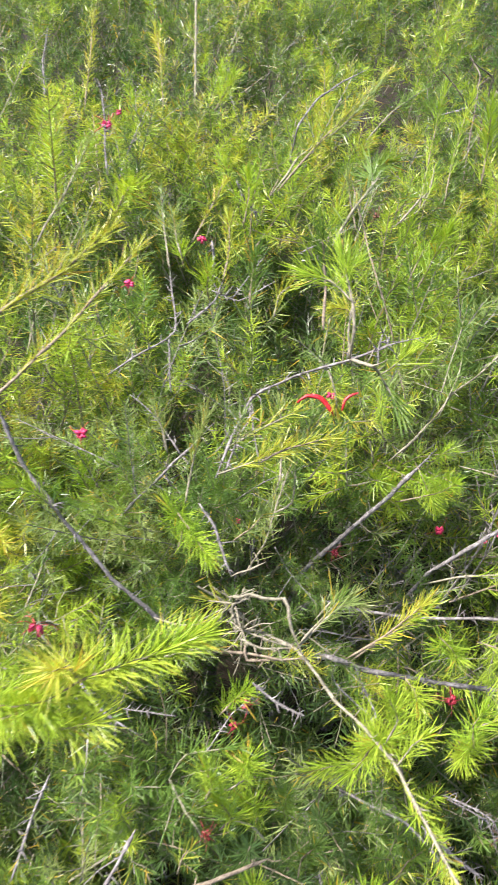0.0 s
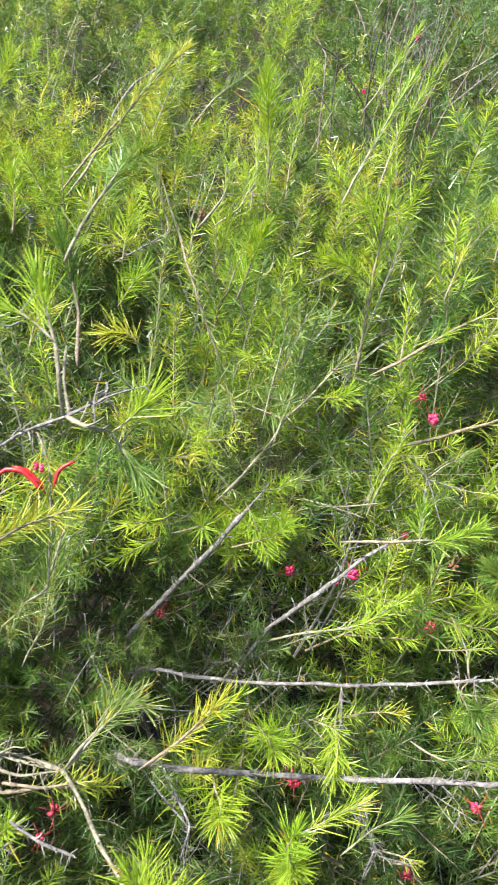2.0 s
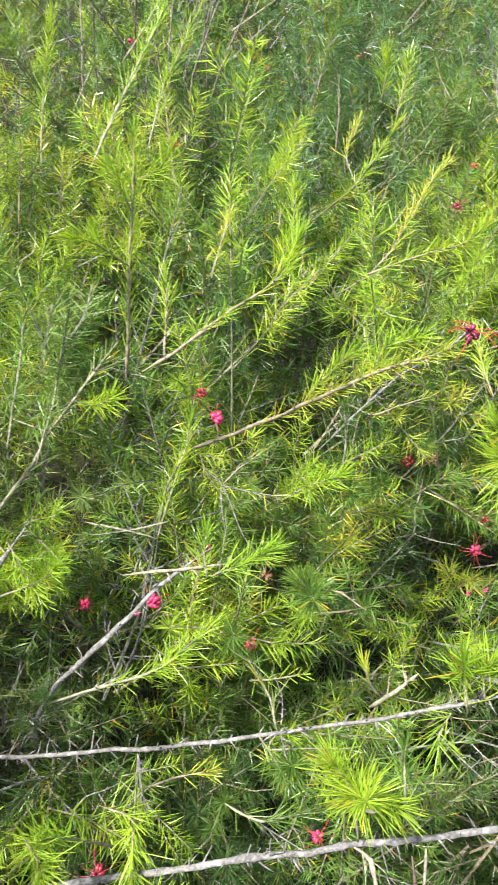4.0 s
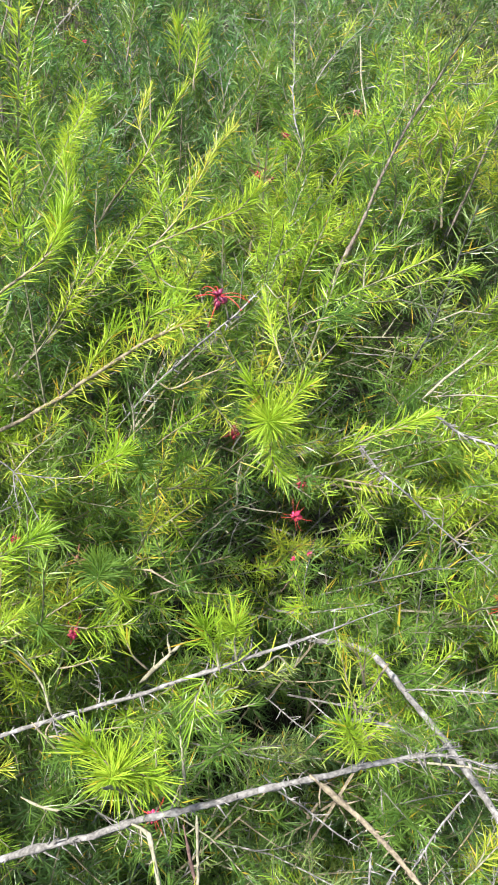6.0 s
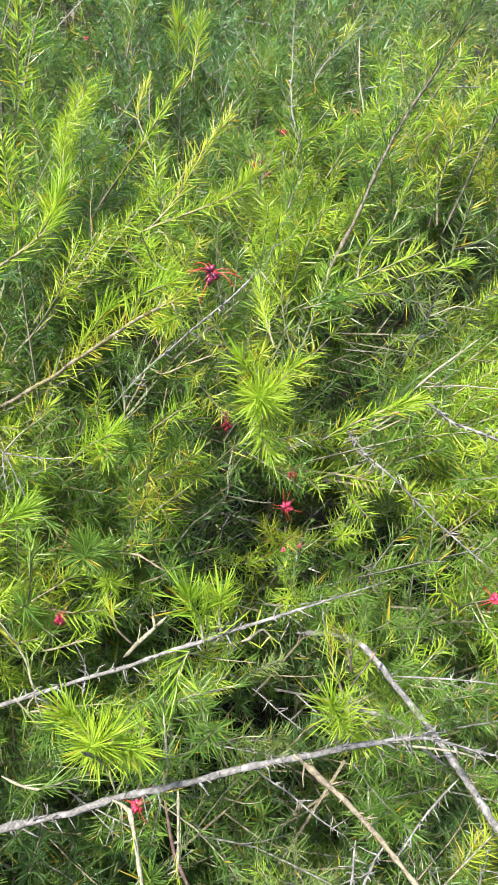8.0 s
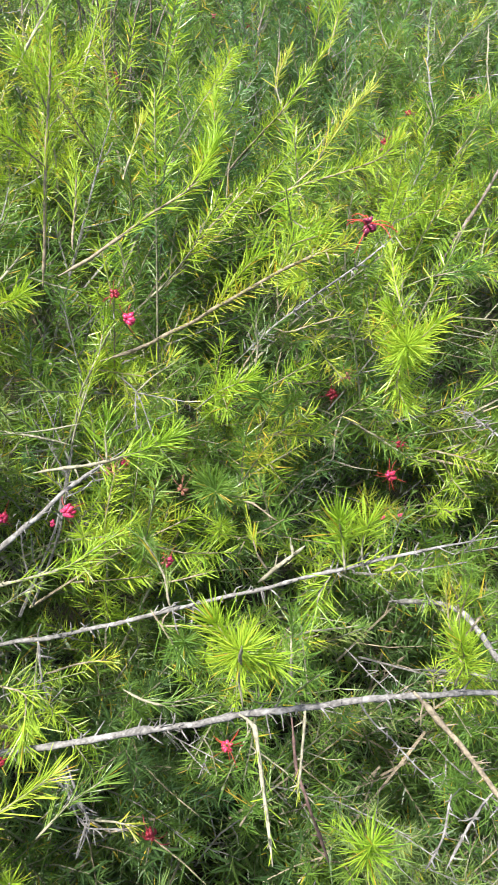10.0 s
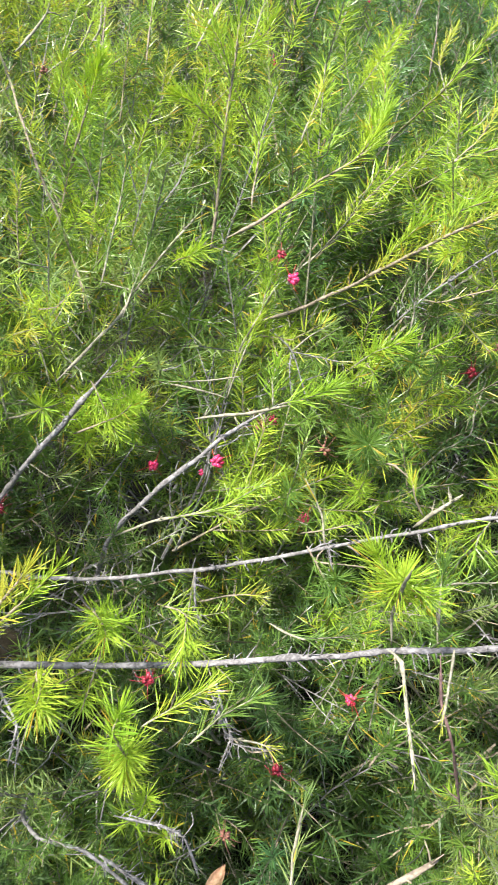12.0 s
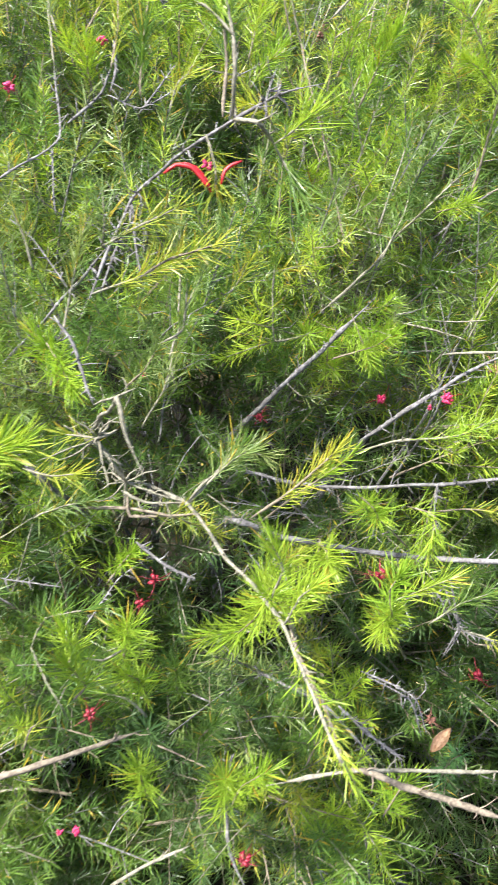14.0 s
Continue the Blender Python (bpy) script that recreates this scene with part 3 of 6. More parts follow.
branch([(0.110, 0.431, 1.191), (0.110, 0.438, 1.201), (0.116, 0.447, 1.216)], 1.1, 0.7, 'lichen', spurs=2)
branch([(0.011, 0.525, 1.110), (0.011, 0.516, 1.098), (-0.000, 0.506, 1.081), (-0.012, 0.489, 1.054)], 1.3, 1, 'lichen', spurs=6)
branch([(0.075, 0.445, 1.181), (0.080, 0.434, 1.165), (0.081, 0.427, 1.154)], 1, 0.6, 'pale', leaf=(0.1, 1, 7, 20, 50, 'yellow'))
branch([(-0.018, 0.489, 1.054), (0.011, 0.494, 1.064), (0.042, 0.501, 1.074)], 1.2, 0.7, 'pale', leaf=(0.2, 1, 9, 26, 40, 'yellow'))
branch([(0.032, 0.475, 1.021), (0.049, 0.480, 1.029), (0.052, 0.501, 1.062)], 1.2, 0.8, 'pale', leaf=(0, 1, 6, 22, 40, 'mid'))
branch([(0.000, 0.604, 0.827), (0.005, 0.626, 0.860), (0.015, 0.651, 0.898)], 1.5, 1.2, 'grey', spurs=2, leaf=(0.3, 1, 3, 22, 40, 'mid'))
branch([(-0.026, 0.419, 1.075), (-0.013, 0.408, 1.061), (0.001, 0.383, 1.030)], 1.6, 1.5, 'lichen', spurs=3)
branch([(0.011, 0.419, 0.934), (0.053, 0.409, 0.919), (0.086, 0.351, 0.922), (0.109, 0.311, 0.934), (0.125, 0.279, 0.942), (0.143, 0.221, 0.949), (0.152, 0.189, 0.956), (0.169, 0.188, 0.912)], 1.7, 1, 'pale', spurs=14, leaf=(0.5, 0.98, 2.4, 18, 45, 'fresh'))
branch([(0.016, 0.374, 1.017), (0.003, 0.369, 1.012), (-0.019, 0.371, 1.015)], 1.2, 0.6, 'pale', spurs=2, leaf=(0.3, 1, 6, 20, 50, 'yellow'))
branch([(0.001, 0.383, 1.030), (0.017, 0.387, 1.034), (0.028, 0.391, 1.038)], 1.1, 0.7, 'pale', spurs=2)
branch([(0.002, 0.413, 0.928), (0.022, 0.408, 0.921), (0.053, 0.409, 0.919)], 1.2, 1, 'pale', spurs=7)
branch([(0.007, 0.411, 0.924), (0.009, 0.401, 0.912), (0.039, 0.402, 0.912), (0.065, 0.404, 0.914)], 1.6, 0.9, 'tan', spurs=2, leaf=(0.4, 1, 4, 20, 50, 'yellow'))
branch([(0.053, 0.409, 0.919), (0.078, 0.425, 0.939), (0.099, 0.435, 0.951)], 1.4, 0.8, 'pale', leaf=(0.35, 1, 8, 24, 45, 'dull'))
branch([(0.014, 0.389, 0.897), (0.036, 0.379, 0.883), (0.060, 0.372, 0.873)], 1.8, 1.6, 'lichen', spurs=5)
branch([(-0.001, 0.375, 1.016), (0.045, 0.277, 1.111), (0.049, 0.267, 1.096), (0.057, 0.256, 1.079)], 1.5, 0.96, 'pale', spurs=4)
branch([(-0.032, 0.413, 0.990), (-0.011, 0.420, 0.965), (0.005, 0.418, 0.932), (0.027, 0.413, 0.925), (0.053, 0.409, 0.920)], 1.4, 1.2, 'pale', spurs=10)
branch([(0.053, 0.409, 0.920), (0.065, 0.416, 0.932), (0.075, 0.430, 0.931), (0.098, 0.444, 0.953)], 1.3, 0.7, 'pale', leaf=(0.5, 1, 5, 22, 45, 'mid'))
branch([(-0.048, 0.417, 0.904), (0.007, 0.407, 0.915), (0.043, 0.403, 0.911), (0.076, 0.440, 0.851)], 1.6, 0.8, 'tan', spurs=2, leaf=(0.55, 1, 5, 20, 50, 'yellow'))
branch([(0.118, 0.289, 0.955), (0.124, 0.287, 0.984), (0.117, 0.290, 1.004)], 1, 0.6, 'pale', leaf=(0, 1, 9, 22, 40, 'fresh'))
branch([(0.125, 0.279, 0.942), (0.134, 0.277, 0.971), (0.143, 0.275, 0.984)], 0.9, 0.5, 'pale', leaf=(0, 1, 8, 20, 45, 'fresh'))
branch([(0.114, 0.338, 0.856), (0.093, 0.338, 0.857), (0.066, 0.322, 0.870)], 0.9, 0.5, 'pale', leaf=(0, 1, 8, 24, 38, 'fresh'))
branch([(0.067, 0.673, 0.774), (0.083, 0.677, 0.792), (0.145, 0.673, 0.869), (0.185, 0.692, 0.902), (0.226, 0.713, 0.937)], 5, 3.4, 'grey', spurs=14)
branch([(0.168, 0.709, 0.921), (0.199, 0.722, 0.944), (0.230, 0.757, 0.958), (0.252, 0.773, 0.982), (0.273, 0.750, 1.020), (0.321, 0.773, 1.060)], 1.9, 1.1, 'pale', spurs=4, leaf=(0.05, 0.95, 2.2, 20, 35, 'dull'))
branch([(0.234, 0.757, 0.957), (0.253, 0.780, 0.991), (0.271, 0.822, 1.021), (0.286, 0.855, 1.067)], 1.3, 0.7, 'pale', leaf=(0.1, 1, 7, 24, 38, 'mid'))
branch([(0.196, 0.833, 0.938), (0.193, 0.852, 0.962), (0.183, 0.827, 1.024)], 1.2, 0.9, 'pale', leaf=(0.1, 1, 4, 20, 40, 'mid'))
branch([(0.119, 0.704, 0.887), (0.147, 0.705, 0.893), (0.165, 0.723, 0.887)], 1.5, 1, 'pale', spurs=3)
branch([(0.119, 0.704, 0.887), (0.116, 0.717, 0.938), (0.118, 0.718, 0.973)], 1.4, 0.9, 'pale', spurs=1, leaf=(0.3, 1, 4, 20, 40, 'mid'))
branch([(0.119, 0.704, 0.887), (0.089, 0.684, 0.888), (0.061, 0.663, 0.889)], 1.2, 0.7, 'pale', leaf=(0, 1, 9, 20, 40, 'fresh'))
branch([(0.131, 0.693, 0.841), (0.152, 0.682, 0.830), (0.175, 0.681, 0.833)], 0.8, 0.5, 'pale', leaf=(0.2, 1, 5, 16, 40, 'dull'))
branch([(0.200, 0.705, 0.922), (0.214, 0.675, 0.899), (0.221, 0.661, 0.882)], 1, 0.5, 'tan', leaf=(0.1, 1, 9, 22, 45, 'fresh'))
branch([(0.202, 0.633, 0.782), (0.222, 0.644, 0.801), (0.260, 0.627, 0.852), (0.289, 0.641, 0.865), (0.316, 0.650, 0.883), (0.371, 0.661, 0.907)], 4, 2.6, 'grey', spurs=10)
branch([(0.205, 0.635, 0.785), (0.248, 0.605, 0.829), (0.306, 0.603, 0.837), (0.373, 0.640, 0.839)], 1.6, 0.8, 'pale', spurs=2, leaf=(0.35, 1, 7, 22, 42, 'fresh'))
branch([(0.338, 0.682, 0.928), (0.304, 0.684, 0.925), (0.267, 0.689, 0.925)], 0.9, 0.5, 'pale', leaf=(0.6, 1, 5, 18, 45, 'mid'))
branch([(0.349, 0.566, 0.971), (0.369, 0.566, 0.975), (0.396, 0.568, 0.982)], 1, 0.5, 'pale', leaf=(0, 1, 13, 23, 42, 'fresh'))
branch([(0.345, 0.566, 0.970), (0.346, 0.577, 0.985), (0.351, 0.584, 0.996)], 0.9, 0.5, 'pale', leaf=(0.1, 1, 9, 20, 42, 'fresh'))
branch([(0.333, 0.718, 0.893), (0.344, 0.714, 0.940), (0.363, 0.713, 0.976), (0.373, 0.732, 1.002)], 1.2, 0.8, 'pale', leaf=(0.05, 1, 5, 20, 35, 'fresh'))
branch([(0.217, 0.765, 0.885), (0.229, 0.725, 0.868), (0.236, 0.702, 0.855)], 1, 0.6, 'pale', leaf=(0.1, 1, 7, 20, 45, 'fresh'))
branch([(0.089, 0.634, 0.756), (0.149, 0.619, 0.753), (0.206, 0.590, 0.774), (0.276, 0.543, 0.822), (0.323, 0.509, 0.861), (0.371, 0.475, 0.902), (0.413, 0.447, 0.935), (0.447, 0.429, 0.958), (0.472, 0.418, 0.971), (0.499, 0.409, 0.982), (0.529, 0.404, 0.988), (0.594, 0.411, 0.976)], 3.6, 1.4, 'lichen', spurs=30)
branch([(0.357, 0.469, 0.907), (0.370, 0.468, 0.912), (0.371, 0.456, 0.896)], 1.3, 0.8, 'grey', spurs=2)
branch([(0.427, 0.458, 0.930), (0.438, 0.451, 0.951), (0.456, 0.452, 0.962)], 1.7, 1.2, 'pale', spurs=3)
branch([(0.435, 0.459, 0.936), (0.426, 0.460, 0.956), (0.424, 0.469, 0.967)], 0.8, 0.5, 'tan', leaf=(0.3, 1, 5, 16, 30, 'yellow'))
branch([(0.467, 0.414, 0.971), (0.468, 0.423, 0.984), (0.460, 0.419, 1.013)], 1, 0.5, 'pale', leaf=(0, 1, 13, 25, 45, 'fresh'))
branch([(0.478, 0.411, 0.973), (0.480, 0.421, 0.987), (0.482, 0.418, 1.007)], 1, 0.5, 'pale', leaf=(0, 1, 10, 22, 40, 'fresh'))
branch([(0.458, 0.416, 0.969), (0.450, 0.412, 0.961), (0.446, 0.405, 0.955)], 0.9, 0.5, 'pale', leaf=(0, 1, 9, 22, 45, 'fresh'))
branch([(0.485, 0.401, 0.981), (0.503, 0.410, 0.973), (0.507, 0.404, 0.968)], 1, 0.8, 'pale', leaf=(0.1, 1, 2, 14, 45, 'yellow'))
branch([(0.515, 0.398, 0.991), (0.523, 0.412, 0.968), (0.514, 0.408, 0.959)], 0.7, 0.5, 'pale')
branch([(0.276, 0.530, 0.836), (0.275, 0.517, 0.816), (0.276, 0.503, 0.797)], 1.6, 1, 'lichen', spurs=4)
branch([(0.276, 0.530, 0.836), (0.265, 0.506, 0.798), (0.258, 0.487, 0.768)], 1, 0.6, 'pale', leaf=(0.1, 1, 6, 24, 40, 'fresh'))
branch([(0.277, 0.515, 0.814), (0.302, 0.513, 0.819), (0.329, 0.508, 0.821)], 1, 0.6, 'tan', leaf=(0.5, 1, 6, 18, 50, 'yellow'))
branch([(0.370, 0.476, 0.901), (0.369, 0.490, 0.922), (0.359, 0.508, 0.943)], 1, 0.7, 'pale', leaf=(0.1, 1, 3, 20, 35, 'dull'))
branch([(0.370, 0.476, 0.901), (0.362, 0.471, 0.892), (0.417, 0.457, 0.889)], 0.9, 0.6, 'tan', spurs=2, leaf=(0.3, 1, 2, 16, 40, 'mid'))
branch([(0.356, 0.479, 0.902), (0.365, 0.465, 0.885), (0.374, 0.454, 0.871)], 0.9, 0.5, 'tan', leaf=(0.1, 1, 8, 22, 45, 'mid'))
branch([(0.408, 0.574, 0.753), (0.417, 0.599, 0.756), (0.412, 0.616, 0.779)], 1, 0.6, 'lichen', spurs=3)
branch([(0.089, 0.461, 0.849), (0.108, 0.465, 0.836), (0.132, 0.468, 0.823), (0.218, 0.464, 0.808), (0.314, 0.439, 0.827), (0.384, 0.416, 0.850), (0.436, 0.399, 0.866), (0.479, 0.386, 0.874), (0.517, 0.378, 0.876), (0.597, 0.372, 0.856), (0.648, 0.379, 0.821)], 4.2, 2.8, 'grey', spurs=34)
branch([(0.581, 0.370, 0.865), (0.614, 0.363, 0.857), (0.666, 0.343, 0.830)], 1.9, 1.4, 'lichen', spurs=8)
branch([(0.588, 0.372, 0.854), (0.631, 0.355, 0.841), (0.657, 0.345, 0.826)], 1.1, 0.7, 'pale', spurs=3)
branch([(0.513, 0.379, 0.880), (0.528, 0.366, 0.860), (0.540, 0.351, 0.847), (0.556, 0.327, 0.824), (0.570, 0.294, 0.805), (0.571, 0.274, 0.797)], 2.3, 1.7, 'tan', spurs=8)
branch([(0.556, 0.326, 0.823), (0.546, 0.325, 0.782), (0.526, 0.313, 0.756)], 1.5, 1.2, 'lichen', spurs=4)
branch([(0.631, 0.410, 0.799), (0.647, 0.406, 0.767), (0.677, 0.393, 0.731)], 2.4, 2.4, 'grey', spurs=2)
branch([(0.398, 0.404, 0.868), (0.406, 0.396, 0.863), (0.402, 0.364, 0.845), (0.395, 0.322, 0.830)], 1.6, 1.2, 'pale', spurs=3, leaf=(0.2, 1, 1.2, 14, 40, 'fresh'))
branch([(0.426, 0.382, 0.884), (0.424, 0.364, 0.859), (0.429, 0.344, 0.836), (0.454, 0.349, 0.739)], 1.7, 1.4, 'red', spurs=6)
branch([(0.435, 0.382, 0.888), (0.429, 0.369, 0.868), (0.422, 0.353, 0.845)], 1.2, 1, 'pale', spurs=2, leaf=(0.6, 1, 2, 12, 30, 'yellow'))
branch([(0.383, 0.364, 0.991), (0.399, 0.407, 0.900), (0.401, 0.405, 0.871)], 1, 1.3, 'pale')
branch([(0.399, 0.413, 0.907), (0.394, 0.407, 0.930), (0.383, 0.416, 0.953)], 1, 0.5, 'tan', leaf=(0, 1, 14, 26, 45, 'fresh'))
branch([(0.399, 0.413, 0.907), (0.401, 0.405, 0.931), (0.414, 0.389, 0.934)], 1, 0.5, 'tan', leaf=(0, 1, 14, 24, 50, 'fresh'))
branch([(0.405, 0.431, 0.881), (0.398, 0.410, 0.919), (0.389, 0.382, 0.965)], 0.9, 0.5, 'tan', leaf=(0, 1, 10, 24, 58, 'fresh'))
branch([(0.438, 0.410, 0.872), (0.441, 0.426, 0.893), (0.447, 0.438, 0.912)], 1, 0.6, 'pale', leaf=(0, 1, 6, 22, 35, 'mid'))
branch([(0.452, 0.461, 0.859), (0.473, 0.458, 0.865), (0.510, 0.448, 0.871)], 1, 0.7, 'pale', leaf=(0.1, 1, 3, 14, 40, 'mid'))
branch([(0.543, 0.375, 0.879), (0.542, 0.371, 0.908), (0.531, 0.371, 0.936)], 1, 0.5, 'tan', leaf=(0, 1, 12, 24, 45, 'fresh'))
branch([(0.577, 0.576, 0.666), (0.595, 0.554, 0.648), (0.619, 0.529, 0.627)], 1.1, 0.8, 'lichen', spurs=3)
branch([(0.500, 0.424, 0.818), (0.519, 0.416, 0.783), (0.569, 0.379, 0.726)], 1.2, 0.8, 'lichen', spurs=5)
branch([(0.575, 0.375, 0.725), (0.563, 0.358, 0.696), (0.545, 0.346, 0.671)], 1.4, 1.4, 'lichen', spurs=5)
branch([(0.611, 0.457, 0.815), (0.603, 0.463, 0.853), (0.589, 0.464, 0.880)], 1.2, 0.7, 'tan', leaf=(0.2, 1, 4, 18, 35, 'yellow'))
branch([(0.609, 0.458, 0.815), (0.608, 0.460, 0.851), (0.605, 0.456, 0.879)], 0.9, 0.6, 'tan', leaf=(0.2, 1, 4, 18, 35, 'fresh'))
branch([(0.340, 0.776, 1.026), (0.361, 0.776, 1.037), (0.408, 0.774, 1.065), (0.442, 0.762, 1.091), (0.476, 0.765, 1.112)], 1.9, 1, 'tan', spurs=2, leaf=(0.3, 1, 5, 22, 38, 'fresh'))
branch([(0.452, 0.762, 1.095), (0.472, 0.770, 1.115), (0.488, 0.779, 1.136)], 1, 0.5, 'tan', leaf=(0.1, 1, 13, 22, 35, 'fresh'))
branch([(0.478, 0.805, 1.095), (0.496, 0.821, 1.125), (0.504, 0.842, 1.156)], 1, 0.5, 'tan', leaf=(0.2, 1, 9, 18, 35, 'fresh'))
branch([(0.362, 0.756, 0.944), (0.399, 0.750, 0.956), (0.436, 0.716, 0.992), (0.464, 0.680, 1.028), (0.496, 0.644, 1.067), (0.515, 0.612, 1.095), (0.532, 0.592, 1.111)], 2, 1.4, 'tan', spurs=4, leaf=(0.25, 1, 5.5, 22, 48, 'yellow'))
branch([(0.461, 0.689, 1.021), (0.474, 0.679, 1.050), (0.493, 0.666, 1.077)], 0.9, 0.5, 'tan', leaf=(0, 1, 8, 22, 38, 'fresh'))
branch([(0.496, 0.644, 1.067), (0.509, 0.643, 1.090), (0.528, 0.623, 1.107)], 0.9, 0.5, 'tan', leaf=(0, 1, 9, 22, 38, 'fresh'))
branch([(0.489, 0.716, 0.948), (0.530, 0.723, 0.978), (0.577, 0.746, 0.992), (0.608, 0.714, 1.037), (0.643, 0.718, 1.061)], 1.7, 1.2, 'lichen', spurs=10, leaf=(0, 0.3, 3, 18, 40, 'mid'))
branch([(0.643, 0.718, 1.061), (0.649, 0.707, 1.051), (0.657, 0.706, 1.053)], 0.8, 0.4, 'pale')
branch([(0.548, 0.743, 0.974), (0.558, 0.748, 0.986), (0.569, 0.753, 0.997)], 0.7, 0.4, 'tan', leaf=(0, 1, 6, 16, 30, 'yellow'))
branch([(0.557, 0.810, 0.931), (0.550, 0.731, 0.967), (0.577, 0.726, 0.975), (0.610, 0.721, 0.985)], 1.1, 0.8, 'tan', leaf=(0.2, 1, 1.5, 14, 35, 'yellow'))
branch([(0.493, 0.668, 0.960), (0.497, 0.673, 0.985), (0.498, 0.685, 1.018)], 0.9, 0.6, 'pale', leaf=(0.1, 1, 4, 20, 40, 'mid'))
branch([(0.558, 1.012, 1.024), (0.586, 1.022, 1.050), (0.601, 0.924, 1.125), (0.652, 0.934, 1.183)], 1.7, 0.9, 'tan', spurs=2, leaf=(0.25, 1, 6, 22, 38, 'fresh'))
branch([(0.582, 1.062, 1.018), (0.600, 1.082, 1.054), (0.597, 1.097, 1.088)], 1.1, 0.8, 'pale', leaf=(0.2, 1, 5, 20, 38, 'dull'))
branch([(0.552, 0.788, 1.084), (0.561, 0.786, 1.087), (0.612, 0.778, 1.102), (0.628, 0.742, 1.124), (0.644, 0.736, 1.143)], 1.3, 0.7, 'tan', leaf=(0.1, 1, 9, 20, 45, 'fresh'))
branch([(0.561, 0.786, 1.087), (0.604, 0.816, 1.105), (0.640, 0.849, 1.132), (0.682, 0.878, 1.156)], 1.2, 0.7, 'tan', leaf=(0.1, 1, 6, 22, 40, 'yellow'))
branch([(0.547, 0.834, 1.047), (0.578, 0.805, 1.077), (0.594, 0.770, 1.074)], 1, 0.6, 'tan', leaf=(0.1, 1, 8, 20, 42, 'mid'))
branch([(0.392, 0.706, 0.937), (0.413, 0.682, 0.942), (0.438, 0.671, 0.940)], 1, 0.6, 'grey', spurs=2, leaf=(0.1, 1, 1.5, 18, 40, 'yellow'))
branch([(0.392, 0.706, 0.937), (0.389, 0.696, 0.922), (0.388, 0.682, 0.904)], 0.9, 0.6, 'grey', spurs=2)
branch([(0.392, 0.706, 0.937), (0.409, 0.709, 0.950), (0.431, 0.710, 0.961)], 0.9, 0.6, 'pale', leaf=(0.3, 1, 5, 18, 35, 'dull'))
branch([(0.378, 0.721, 0.950), (0.392, 0.706, 0.937), (0.404, 0.673, 0.900), (0.417, 0.656, 0.884)], 1, 0.6, 'grey', spurs=2, leaf=(0.6, 1, 5, 20, 45, 'mid'))
branch([(0.442, 0.686, 0.922), (0.460, 0.655, 0.960), (0.480, 0.637, 0.981)], 1, 0.5, 'pale', leaf=(0, 1, 10, 22, 40, 'fresh'))
branch([(0.292, 0.652, 0.905), (0.337, 0.623, 0.925), (0.367, 0.593, 0.952)], 1.6, 1.2, 'pale', spurs=3)
branch([(0.376, 0.701, 1.011), (0.363, 0.725, 0.967), (0.328, 0.728, 0.884), (0.307, 0.749, 0.832)], 1, 1.6, 'pale', spurs=3, leaf=(0.1, 0.8, 4, 22, 40, 'mid'))
branch([(0.531, 0.677, 0.792), (0.558, 0.684, 0.815), (0.614, 0.728, 0.798), (0.621, 0.742, 0.819), (0.646, 0.775, 0.844)], 1.2, 0.9, 'pale', spurs=2, leaf=(0.05, 0.45, 3, 16, 45, 'mid'))
branch([(0.614, 0.728, 0.798), (0.634, 0.717, 0.793), (0.653, 0.694, 0.801)], 0.9, 0.6, 'pale', spurs=1)
branch([(0.633, 0.653, 0.723), (0.658, 0.660, 0.744), (0.692, 0.673, 0.779)], 0.8, 0.6, 'red', leaf=(0.1, 1, 2, 10, 40, 'mid'))
branch([(0.461, 0.645, 0.845), (0.486, 0.633, 0.841), (0.506, 0.616, 0.829)], 1.3, 0.9, 'tan', spurs=3, leaf=(0, 0.4, 3, 14, 45, 'mid'))
branch([(0.477, 0.639, 0.845), (0.449, 0.620, 0.875), (0.431, 0.607, 0.900)], 1, 0.5, 'tan', leaf=(0, 1, 13, 22, 55, 'mid'))
branch([(0.383, 0.592, 0.805), (0.400, 0.573, 0.823), (0.421, 0.555, 0.845)], 1, 0.6, 'tan', leaf=(0.1, 1, 3, 16, 45, 'fresh'))
branch([(0.619, 0.631, 0.942), (0.589, 0.585, 1.004), (0.569, 0.553, 1.037), (0.547, 0.517, 1.066)], 1.2, 0.7, 'tan', leaf=(0.35, 1, 17, 25, 66, 'fresh'))
branch([(0.577, 0.567, 1.026), (0.560, 0.553, 1.059), (0.550, 0.550, 1.076)], 1, 0.5, 'tan', leaf=(0.1, 1, 12, 24, 48, 'fresh'))
branch([(0.582, 0.572, 1.017), (0.584, 0.555, 1.048), (0.593, 0.550, 1.063)], 1, 0.5, 'tan', leaf=(0.1, 1, 10, 22, 45, 'fresh'))
branch([(0.583, 0.575, 1.013), (0.566, 0.548, 1.013), (0.565, 0.529, 1.005)], 1, 0.5, 'tan', leaf=(0.1, 1, 11, 22, 48, 'fresh'))
branch([(0.638, 0.673, 1.005), (0.644, 0.706, 1.018), (0.650, 0.733, 1.038)], 1.1, 0.6, 'tan', leaf=(0.1, 1, 9, 18, 30, 'fresh'))
branch([(0.623, 0.556, 0.983), (0.648, 0.538, 1.008), (0.679, 0.517, 1.030)], 1.1, 0.7, 'tan', leaf=(0, 1, 9, 18, 30, 'fresh'))
branch([(0.752, 0.711, 0.857), (0.694, 0.586, 0.924), (0.707, 0.557, 0.913), (0.738, 0.524, 0.875), (0.779, 0.484, 0.835)], 1.5, 1.1, 'lichen', spurs=14)
